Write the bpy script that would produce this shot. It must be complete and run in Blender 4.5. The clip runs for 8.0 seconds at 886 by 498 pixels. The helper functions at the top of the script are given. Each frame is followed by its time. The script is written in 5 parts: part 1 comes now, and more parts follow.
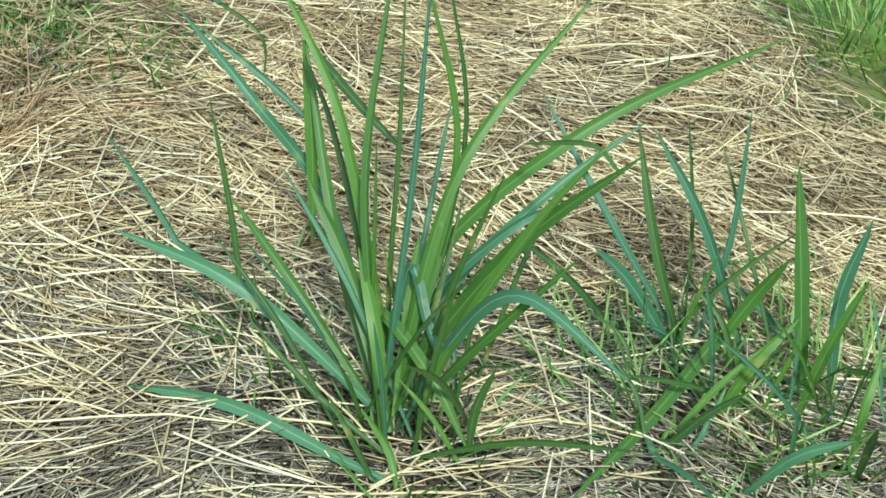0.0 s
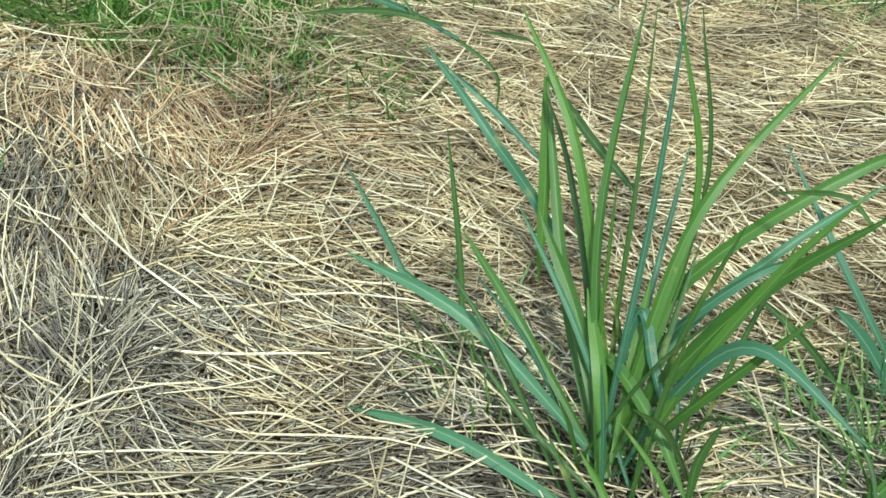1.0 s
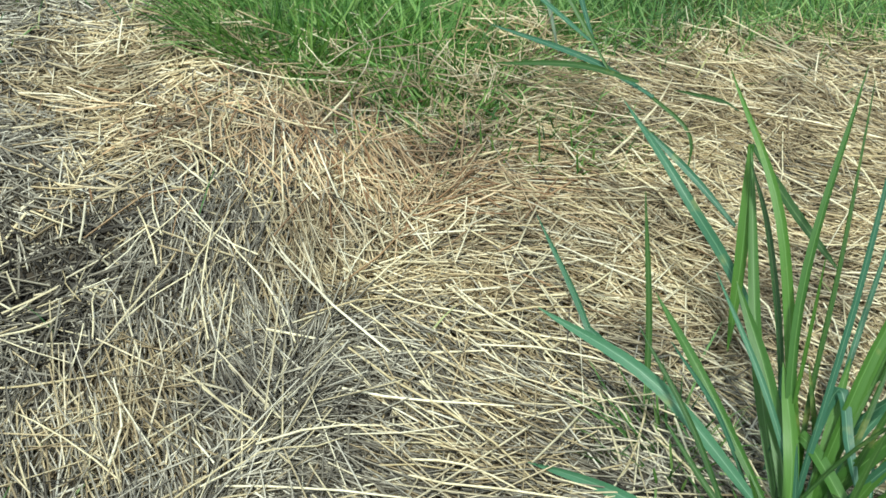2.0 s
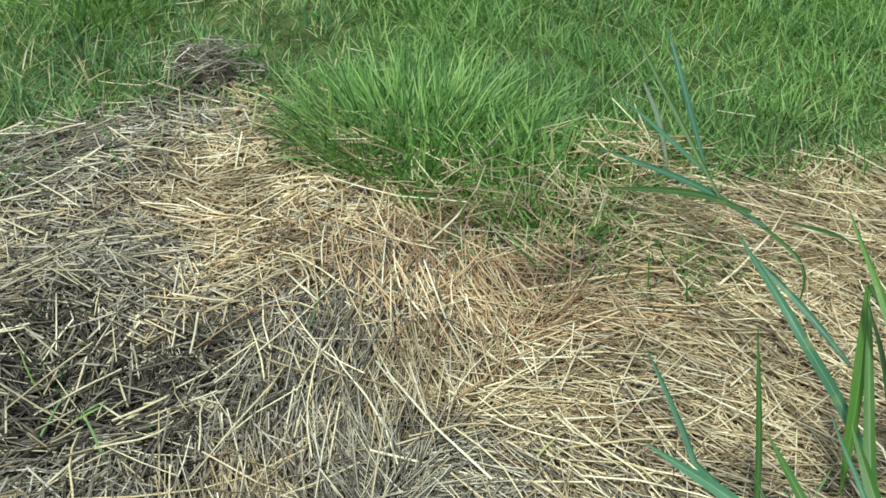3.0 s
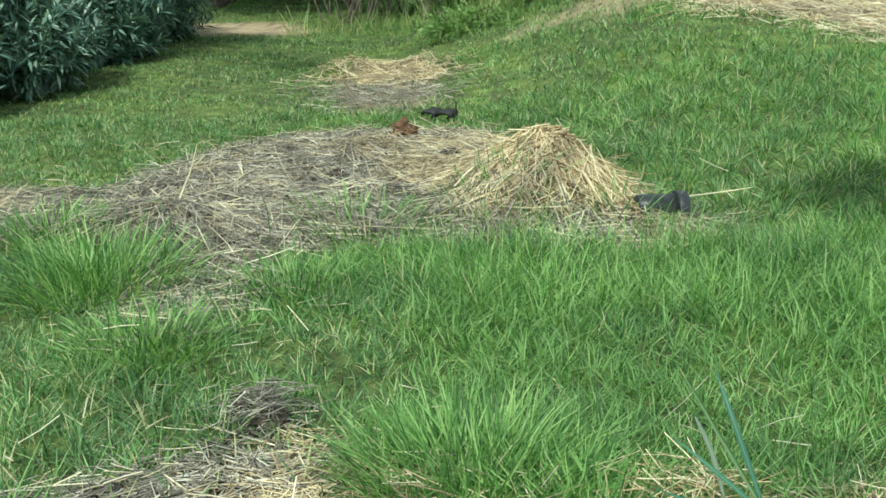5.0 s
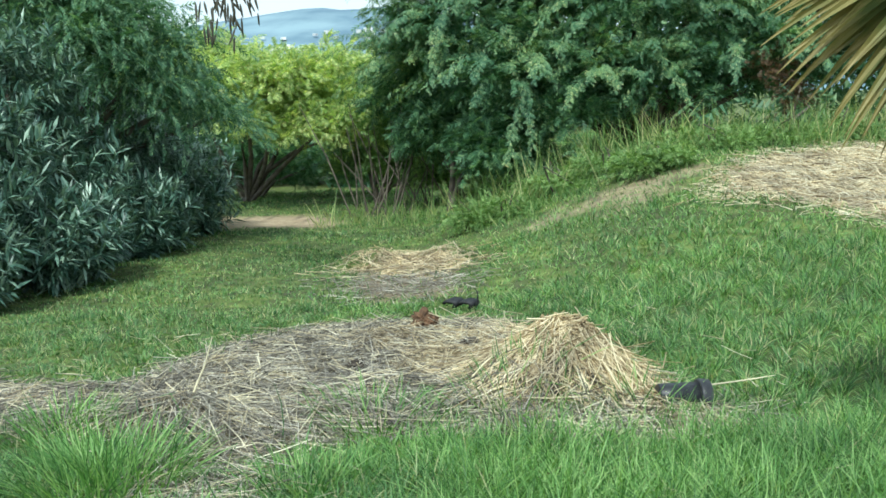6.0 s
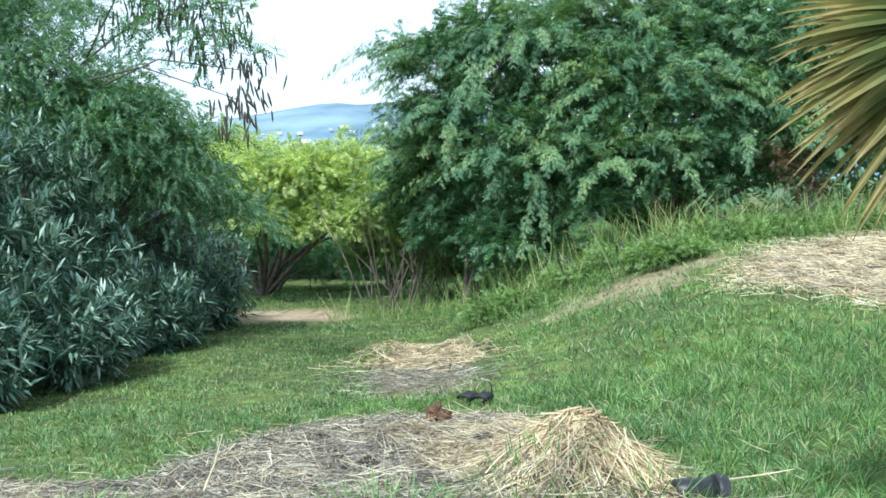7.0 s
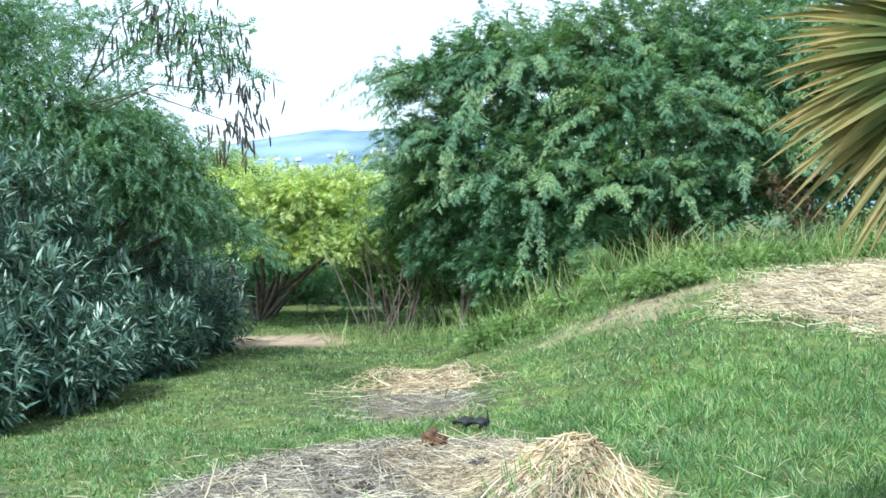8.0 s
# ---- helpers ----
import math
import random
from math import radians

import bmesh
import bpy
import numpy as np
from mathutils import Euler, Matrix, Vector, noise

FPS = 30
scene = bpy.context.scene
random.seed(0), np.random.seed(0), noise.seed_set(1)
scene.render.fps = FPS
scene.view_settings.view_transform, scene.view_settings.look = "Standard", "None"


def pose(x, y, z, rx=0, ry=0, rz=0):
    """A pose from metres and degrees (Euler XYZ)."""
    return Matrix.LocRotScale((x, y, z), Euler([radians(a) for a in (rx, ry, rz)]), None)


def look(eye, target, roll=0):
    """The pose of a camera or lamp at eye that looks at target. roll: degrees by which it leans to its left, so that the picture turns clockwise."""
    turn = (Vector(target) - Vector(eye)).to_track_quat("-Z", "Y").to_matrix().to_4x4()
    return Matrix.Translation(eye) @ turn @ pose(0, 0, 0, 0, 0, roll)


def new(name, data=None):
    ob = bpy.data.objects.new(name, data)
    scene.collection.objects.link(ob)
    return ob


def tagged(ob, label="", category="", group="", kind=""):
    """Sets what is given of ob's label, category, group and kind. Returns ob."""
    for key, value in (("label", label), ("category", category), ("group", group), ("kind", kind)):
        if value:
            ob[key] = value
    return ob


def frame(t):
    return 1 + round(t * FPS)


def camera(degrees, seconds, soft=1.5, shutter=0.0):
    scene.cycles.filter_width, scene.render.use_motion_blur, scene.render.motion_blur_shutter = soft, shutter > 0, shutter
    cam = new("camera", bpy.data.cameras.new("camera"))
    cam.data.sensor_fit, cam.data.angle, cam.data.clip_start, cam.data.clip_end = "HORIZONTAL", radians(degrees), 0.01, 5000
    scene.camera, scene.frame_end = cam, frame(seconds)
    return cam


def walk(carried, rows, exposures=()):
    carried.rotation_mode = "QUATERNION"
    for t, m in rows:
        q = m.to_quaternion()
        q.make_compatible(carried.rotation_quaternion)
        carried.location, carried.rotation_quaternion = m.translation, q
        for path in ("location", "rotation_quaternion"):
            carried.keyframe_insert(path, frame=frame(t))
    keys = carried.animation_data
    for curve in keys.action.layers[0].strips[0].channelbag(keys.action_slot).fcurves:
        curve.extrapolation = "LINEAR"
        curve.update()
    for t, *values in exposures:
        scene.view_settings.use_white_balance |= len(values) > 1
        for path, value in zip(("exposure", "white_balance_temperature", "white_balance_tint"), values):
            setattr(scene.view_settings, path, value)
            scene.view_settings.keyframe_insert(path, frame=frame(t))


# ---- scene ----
cam = camera(38.1, 8.0, soft=1.65)
PATH = [
    (0, (-0.010, -0.014, 1.564), (0.026, 1.607, 0.395), 5.40),
    (0.5, (-0.054, -0.015, 1.541), (-0.190, 1.617, 0.393), 3.87),
    (1, (-0.065, -0.017, 1.531), (-0.340, 1.614, 0.407), 3.34),
    (1.5, (-0.109, -0.019, 1.546), (-0.501, 1.597, 0.435), 2.91),
    (1.7, (-0.122, -0.029, 1.555), (-0.572, 1.580, 0.456), 2.77),
    (2.8, (-0.173, -0.026, 1.592), (-0.814, 1.575, 0.580), 2.07),
    (3, (-0.163, -0.019, 1.602), (-0.855, 1.597, 0.649), 1.90),
    (3.5, (-0.157, -0.022, 1.614), (-0.917, 1.629, 0.780), 0.36),
    (4, (-0.165, -0.025, 1.634), (-0.944, 1.649, 0.866), 0.02),
    (4.5, (-0.156, -0.014, 1.665), (-0.968, 1.688, 0.999), -0.44),
    (5, (-0.166, -0.017, 1.711), (-1.007, 1.723, 1.197), -0.72),
    (5.2, (-0.165, -0.013, 1.719), (-1.025, 1.741, 1.291), -1.16),
    (6.3, (-0.116, 0.119, 1.698), (-1.031, 1.887, 1.511), -1.72),
    (6.5, (-0.116, 0.124, 1.700), (-1.038, 1.891, 1.537), -1.95),
    (7, (-0.110, 0.126, 1.712), (-1.039, 1.895, 1.631), -2.09),
    (7.5, (-0.106, 0.117, 1.711), (-1.034, 1.888, 1.678), -2.10),
    (8, (-0.099, 0.116, 1.702), (-1.024, 1.889, 1.662), -1.81),
]
walk(cam, [(t, look(eye, target, roll)) for t, eye, target, roll in PATH],
     [(0.0, 0.52, 6050, -7), (1.7, 0.42, 6050, -4), (3.0, 0.26, 6150, -3), (3.5, 0.24, 6150, -3), (5.2, 0.5, 6000, -8), (6.3, 0.6, 5600, -1), (8.0, 1.02, 5450, 6)])

# ---- world, sun, exposure ----
SUN_ELEVATION, SUN_AZIMUTH = radians(50), radians(172)   # azimuth from north (+y) towards east (+x)
world = bpy.data.worlds.new("sky")
scene.world = world
world.use_nodes = True
wn = world.node_tree.nodes
sky = wn.new("ShaderNodeTexSky")
sky.sky_type, sky.sun_disc = "NISHITA", False
sky.sun_elevation, sky.sun_rotation = SUN_ELEVATION, SUN_AZIMUTH
sky.air_density, sky.dust_density, sky.ozone_density = 1.0, 3.0, 1.0
cloud = wn.new("ShaderNodeTexNoise")
cloud.inputs["Scale"].default_value, cloud.inputs["Detail"].default_value = 1.6, 6.0
veil = wn.new("ShaderNodeMapRange")
veil.inputs["From Min"].default_value, veil.inputs["From Max"].default_value = 0.3, 0.7
veil.inputs["To Min"].default_value, veil.inputs["To Max"].default_value = 0.6, 0.95
over = wn.new("ShaderNodeMixRGB")
over.inputs[2].default_value = (5.6, 5.9, 6.2, 1.0)
sky_links = world.node_tree.links
sky_links.new(cloud.outputs["Fac"], veil.inputs["Value"])
sky_links.new(veil.outputs[0], over.inputs[0])
sky_links.new(sky.outputs[0], over.inputs[1])
sky_links.new(over.outputs[0], wn["Background"].inputs[0])
wn["Background"].inputs[1].default_value = 0.15
sun_data = bpy.data.lights.new("sun", "SUN")
sun_data.energy, sun_data.angle, sun_data.color = 3.4, radians(4), (1.0, 0.95, 0.86)
sun = new("sun", sun_data)
to_sun = Vector((math.sin(SUN_AZIMUTH) * math.cos(SUN_ELEVATION), math.cos(SUN_AZIMUTH) * math.cos(SUN_ELEVATION), math.sin(SUN_ELEVATION)))
sun.matrix_world = look(to_sun * 60, (0, 0, 0))

rng = np.random.default_rng(7)


# ---- materials ----
def rgb(r, g, b):
    return (r, g, b, 1.0)


class Nodes:
    """A material's node tree, with short ways to add and join nodes."""

    def __init__(self, name):
        self.mat = bpy.data.materials.new(name)
        self.mat.use_nodes = True
        self.tree = self.mat.node_tree
        self.bsdf = self.tree.nodes["Principled BSDF"]
        self.out = self.tree.nodes["Material Output"]

    def add(self, kind, **values):
        node = self.tree.nodes.new(kind)
        for key, value in values.items():
            if key in node.inputs:
                node.inputs[key].default_value = value
        return node

    def join(self, a, b):
        self.tree.links.new(a, b)

    def noise(self, scale, detail=4.0, coords=None, rough=0.55):
        node = self.add("ShaderNodeTexNoise", Scale=scale, Detail=detail, Roughness=rough)
        if coords is None:
            coords = self.add("ShaderNodeTexCoord").outputs["Object"]
        self.join(coords, node.inputs["Vector"])
        return node.outputs["Fac"]

    def ramp(self, fac, *stops):
        node = self.add("ShaderNodeValToRGB")
        marks = node.color_ramp.elements
        while len(marks) < len(stops):
            marks.new(0.5)
        for mark, (at, colour) in zip(marks, stops):
            mark.position, mark.color = at, rgb(*colour)
        self.join(fac, node.inputs[0])
        return node.outputs[0]

    def mix(self, fac, a, b, blend="MIX"):
        node = self.add("ShaderNodeMixRGB")
        node.blend_type = blend
        for value, socket in ((fac, node.inputs[0]), (a, node.inputs[1]), (b, node.inputs[2])):
            if hasattr(value, "is_linked"):
                self.join(value, socket)
            elif isinstance(value, tuple):
                socket.default_value = rgb(*value)
            else:
                socket.default_value = value
        return node.outputs[0]

    def bump(self, height, strength=0.4, distance=0.01):
        node = self.add("ShaderNodeBump", Strength=strength, Distance=distance)
        self.join(height, node.inputs["Height"])
        self.join(node.outputs[0], self.bsdf.inputs["Normal"])

    def island(self):
        return self.add("ShaderNodeNewGeometry").outputs["Random Per Island"]

    def finish(self, colour, rough=0.6, translucent=0.0, tint=None, specular=0.3):
        self.join(colour, self.bsdf.inputs["Base Color"])
        self.bsdf.inputs["Roughness"].default_value = rough
        self.bsdf.inputs["Specular IOR Level"].default_value = specular
        if translucent:
            glow = self.add("ShaderNodeBsdfTranslucent")
            self.join(self.mix(1.0, colour, tint or (1.0, 1.0, 0.6), "MULTIPLY"), glow.inputs[0])
            both = self.add("ShaderNodeMixShader")
            both.inputs[0].default_value = translucent
            self.join(self.bsdf.outputs[0], both.inputs[1])
            self.join(glow.outputs[0], both.inputs[2])
            self.join(both.outputs[0], self.out.inputs[0])
        return self.mat


def foliage(name, *stops, rough=0.5, translucent=0.4, patches=1.2, tint=(1.1, 1.15, 0.5), specular=0.3):
    """Leaves whose colour varies leaf by leaf and, more slowly, from patch to patch."""
    n = Nodes(name)
    leafy = n.ramp(n.island(), *stops)
    slow = n.ramp(n.noise(patches, 3.0), (0.3, (0.6, 0.66, 0.6)), (0.7, (1.15, 1.12, 1.0)))
    return n.finish(n.mix(1.0, leafy, slow, "MULTIPLY"), rough, translucent, tint, specular)


def straw_material(name, *stops, patches=3.5):
    n = Nodes(name)
    stalk = n.ramp(n.island(), *stops)
    slow = n.ramp(n.noise(patches, 4.0), (0.32, (0.5, 0.48, 0.475)), (0.6, (1.08, 1.05, 1.0)))
    fine = n.ramp(n.noise(220.0, 2.0), (0.35, (0.8, 0.78, 0.75)), (0.65, (1.05, 1.05, 1.05)))
    return n.finish(n.mix(1.0, n.mix(1.0, stalk, slow, "MULTIPLY"), fine, "MULTIPLY"), 0.55, 0.12, (1.0, 0.95, 0.7), 0.35)


STRAW = straw_material("golden_straw", (0.0, (0.24, 0.195, 0.125)), (0.28, (0.43, 0.35, 0.22)), (0.6, (0.67, 0.565, 0.36)), (1.0, (0.92, 0.86, 0.66)))
GREY_STRAW = straw_material("weathered_straw", (0.0, (0.12, 0.11, 0.095)), (0.35, (0.26, 0.245, 0.205)), (0.75, (0.45, 0.43, 0.365)), (1.0, (0.76, 0.74, 0.65)))
DARK_STRAW = straw_material("damp_straw", (0.0, (0.03, 0.026, 0.022)), (0.55, (0.12, 0.11, 0.092)), (0.85, (0.25, 0.235, 0.195)), (1.0, (0.42, 0.4, 0.33)))
GINGER_STRAW = straw_material("ginger_straw", (0.0, (0.26, 0.15, 0.08)), (0.5, (0.58, 0.42, 0.255)), (1.0, (0.86, 0.72, 0.5)))
PALE_STRAW = straw_material("pale_straw", (0.0, (0.50, 0.43, 0.28)), (0.5, (0.74, 0.68, 0.48)), (1.0, (0.90, 0.87, 0.70)))


def single_straw():
    n = Nodes("single_straw")
    tone = n.ramp(n.add("ShaderNodeObjectInfo").outputs["Random"], (0.0, (0.52, 0.43, 0.25)), (0.5, (0.76, 0.68, 0.45)), (1.0, (0.92, 0.87, 0.66)))
    return n.finish(n.mix(1.0, tone, n.ramp(n.noise(60.0, 4.0), (0.35, (0.75, 0.72, 0.68)), (0.65, (1.05, 1.05, 1.05))), "MULTIPLY"), 0.45, 0.1)


SINGLE_STRAW = single_straw()
# the dark low end puts shaded gaps between the heap's stalks into the colour
HEAP_STRAW = straw_material("fresh_straw", (0.0, (0.2, 0.145, 0.08)), (0.35, (0.58, 0.465, 0.27)), (1.0, (0.93, 0.84, 0.61)))
LAWN = foliage("lawn_blades", (0.0, (0.03, 0.075, 0.028)), (0.5, (0.115, 0.24, 0.095)), (0.83, (0.27, 0.43, 0.2)), (0.91, (0.5, 0.5, 0.29)), (1.0, (0.62, 0.57, 0.38)))
LUSH = foliage("lush_blades", (0.0, (0.04, 0.11, 0.033)), (0.5, (0.165, 0.325, 0.098)), (1.0, (0.4, 0.56, 0.245)))
OLEANDER = foliage("oleander_leaves", (0.0, (0.035, 0.08, 0.065)), (0.6, (0.105, 0.19, 0.155)), (1.0, (0.33, 0.44, 0.37)), rough=0.38, translucent=0.15, specular=0.5)
FEATHER = foliage("feathery_leaves", (0.0, (0.055, 0.13, 0.08)), (0.6, (0.125, 0.245, 0.15)), (1.0, (0.28, 0.4, 0.24)), patches=0.7)
DARK_FEATHER = foliage("shaded_feathery_leaves", (0.0, (0.055, 0.13, 0.075)), (0.6, (0.12, 0.245, 0.14)), (1.0, (0.25, 0.38, 0.21)), patches=0.7)
YELLOW_LEAF = foliage("yellow_green_leaves", (0.0, (0.2, 0.33, 0.12)), (0.5, (0.47, 0.59, 0.26)), (0.86, (0.69, 0.74, 0.36)), (1.0, (0.86, 0.80, 0.42)), translucent=0.5, patches=1.5)
DRY_LEAF = foliage("dry_red_leaves", (0.0, (0.05, 0.032, 0.022)), (1.0, (0.17, 0.1, 0.06)))
DRY_GRASS = foliage("dry_tall_grass", (0.0, (0.1, 0.2, 0.06)), (0.55, (0.24, 0.36, 0.13)), (0.8, (0.42, 0.45, 0.2)), (1.0, (0.6, 0.55, 0.34)))
WEED_LEAF = foliage("bright_weed_leaves", (0.0, (0.08, 0.16, 0.05)), (0.6, (0.2, 0.33, 0.11)), (1.0, (0.42, 0.53, 0.25)), patches=2.0)


def plume_material():
    """Feathery leaves, greener or more olive and tipped with pale young growth from bough to bough."""
    n = Nodes("plume_leaves")
    leafy = n.ramp(n.island(), (0.0, (0.055, 0.13, 0.08)), (0.55, (0.145, 0.28, 0.155)), (0.88, (0.27, 0.39, 0.21)), (1.0, (0.45, 0.5, 0.28)))
    hue = n.ramp(n.noise(1.9, 3.0), (0.38, (0.62, 0.74, 0.78)), (0.5, (1.0, 1.0, 1.0)), (0.66, (1.4, 1.22, 1.0)))
    slow = n.ramp(n.noise(0.45, 2.0), (0.35, (0.72, 0.8, 0.8)), (0.65, (1.2, 1.12, 1.0)))
    return n.finish(n.mix(1.0, n.mix(1.0, leafy, hue, "MULTIPLY"), slow, "MULTIPLY"), 0.5, 0.4, (1.1, 1.15, 0.5), 0.3)


PLUME_LEAF = plume_material()
POD = foliage("brown_pods", (0.0, (0.03, 0.03, 0.024)), (1.0, (0.085, 0.075, 0.055)), translucent=0.1)


def bark_material():
    n = Nodes("bark")
    n.bump(n.noise(30.0, 6.0), 0.6, 0.02)
    return n.finish(n.ramp(n.noise(9.0, 6.0), (0.3, (0.045, 0.038, 0.03)), (0.7, (0.15, 0.125, 0.1))), 0.85)


BARK = bark_material()


def ground_material():
    n = Nodes("soil_and_thatch")
    straw = n.add("ShaderNodeAttribute")
    straw.attribute_name = "straw"
    soil = n.ramp(n.noise(6.0, 8.0), (0.3, (0.06, 0.055, 0.03)), (0.5, (0.12, 0.115, 0.055)), (0.72, (0.22, 0.20, 0.11)))
    green = n.ramp(n.noise(1.1, 5.0), (0.4, (0.6, 0.8, 0.5)), (0.65, (0.9, 1.25, 0.55)))
    thatch = n.ramp(n.noise(45.0, 8.0, rough=0.7), (0.3, (0.1, 0.078, 0.048)), (0.55, (0.27, 0.21, 0.13)), (0.75, (0.5, 0.41, 0.265)))
    darkened = n.add("ShaderNodeAttribute")
    darkened.attribute_name = "darker"
    n.bump(n.noise(60.0, 8.0), 0.7, 0.02)
    dry = n.mix(straw.outputs["Fac"], n.mix(1.0, soil, green, "MULTIPLY"), thatch)
    dust = n.add("ShaderNodeAttribute")
    dust.attribute_name = "dust"
    dry = n.mix(dust.outputs["Fac"], dry, n.ramp(n.noise(9.0, 7.0), (0.35, (0.26, 0.19, 0.12)), (0.65, (0.42, 0.33, 0.22))))
    dark_soil = n.ramp(n.noise(30.0, 6.0), (0.35, (0.018, 0.015, 0.012)), (0.7, (0.06, 0.05, 0.04)))
    return n.finish(n.mix(darkened.outputs["Fac"], dry, dark_soil), 0.9)


GROUND = ground_material()

# ---- plan: ahead = the long axis of the garden, aside = to its right ----
AHEAD, ASIDE = Vector((-0.463, 0.886)), Vector((0.886, 0.463))


def place(aside, ahead):
    return ASIDE[0] * aside + AHEAD[0] * ahead, ASIDE[1] * aside + AHEAD[1] * ahead


def axes(x, y):
    return x * ASIDE[0] + y * ASIDE[1], x * AHEAD[0] + y * AHEAD[1]


NEAR_BED = [(-2.92, 1.03), (-2.79, 2.60), (-2.58, 3.06), (-2.40, 3.29), (-2.13, 3.33), (-1.82, 3.02), (-1.56, 2.86), (-1.24, 2.80), (-0.87, 2.84),
            (-0.82, 3.33), (-0.41, 3.69), (0.09, 3.81), (0.73, 3.78), (0.89, 3.26), (0.95, 2.77), (1.30, 2.67), (1.45, 1.10), (0.41, 0.97)]
HEAP_BED = [(-6.50, 5.75), (-5.40, 6.10), (-5.60, 7.40), (-5.30, 8.30), (-4.20, 8.80), (-3.15, 7.95), (-2.5, 7.22), (-1.75, 6.50), (-1.90, 5.91), (-2.70, 5.95),
            (-3.50, 5.75), (-3.75, 5.30), (-3.24, 4.02), (-3.57, 3.94), (-4.00, 4.67), (-4.40, 5.00), (-5.30, 5.00), (-6.50, 5.20)]
FAR_BED = [(-6.4, 10.4), (-7.1, 12.3), (-7.0, 12.9), (-6.25, 12.2), (-5.7, 11.2), (-5.2, 10.2), (-5.8, 9.7)]
BANK_BED = [place(*p) for p in ((2.9, 13.3), (3.7, 15.1), (5.2, 15.9), (7.5, 16.0), (8.0, 12.0), (5.2, 10.8), (4.4, 11.2), (3.8, 12.5))]
BANK_SOIL = [place(*p) for p in ((0.7, 15.0), (2.6, 15.5), (3.7, 15.6), (3.4, 14.2), (2.4, 13.6), (1.2, 14.0))]
DIRT_PATH = [place(*p) for p in ((-3.4, 18.3), (-1.5, 18.6), (-1.4, 20.0), (-2.2, 21.2), (-4.2, 20.8))]


HOLLOW = (-1.76, 1.8, 0.38, 0.32)      # a damp dip in the mulch: middle and half widths


# darker places: the damp dip, the clump's foot, scattered spots, the bed corner
def darker(x, y):
    dip = smooth(1.2, 0.6, np.hypot((x - HOLLOW[0]) / HOLLOW[2], (y - HOLLOW[1]) / HOLLOW[3]) + 0.3 * wave(x, y, 0.25, 26))
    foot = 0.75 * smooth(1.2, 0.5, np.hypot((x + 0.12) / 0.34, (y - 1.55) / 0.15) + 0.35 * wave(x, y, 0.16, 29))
    spots = 0.55 * smooth(0.45, 0.8, wave(x, y, 0.22, 30)) * smooth(-0.3, -0.9, x)
    corner = smooth(1.3, 0.6, np.hypot((x + 2.52) / 0.2, (y - 3.38) / 0.15) + 0.35 * wave(x, y, 0.16, 31))
    return np.maximum(np.maximum(dip, foot), np.maximum(spots, corner))


def inside(x, y, poly):
    """Signed distance to the polygon's edge, positive inside, for arrays."""
    x, y = np.asarray(x, float), np.asarray(y, float)
    near, crossing = np.full(x.shape, 1e9), np.zeros(x.shape, bool)
    for (ax, ay), (bx, by) in zip(poly, poly[1:] + poly[:1]):
        dx, dy = bx - ax, by - ay
        s = np.clip(((x - ax) * dx + (y - ay) * dy) / (dx * dx + dy * dy), 0, 1)
        near = np.minimum(near, np.hypot(x - ax - s * dx, y - ay - s * dy))
        if dy:
            crossing ^= ((ay > y) != (by > y)) & (x < ax + (y - ay) / dy * dx)
    return np.where(crossing, near, -near)


def wave(x, y, size, seed):
    """Smooth unevenness between -1 and 1: a sum of crossing waves."""
    r = np.random.default_rng(seed)
    total = np.zeros(np.shape(x))
    for k in range(6):
        a, ph, s = r.uniform(0, 6.3), r.uniform(0, 6.3), r.uniform(0.6, 1.7) * 6.28 / size
        total = total + np.sin((np.cos(a) * x + np.sin(a) * y) * s + ph)
    return total / 3.5


def smooth(a, b, x):
    s = np.clip((x - a) / (b - a), 0, 1)
    return s * s * (3 - 2 * s)


def bump_at(x, y, cx, cy, wide, deep, high):
    v, u = axes(np.asarray(x) - cx, np.asarray(y) - cy)
    return high * np.exp(-(v / wide) ** 2 - (u / deep) ** 2)


def peak_at(x, y, cx, cy, wide, deep, high):
    v, u = axes(np.asarray(x) - cx, np.asarray(y) - cy)
    return high * np.exp(-((v / wide) ** 2 + (u / deep) ** 2 + 0.01) ** 0.68)


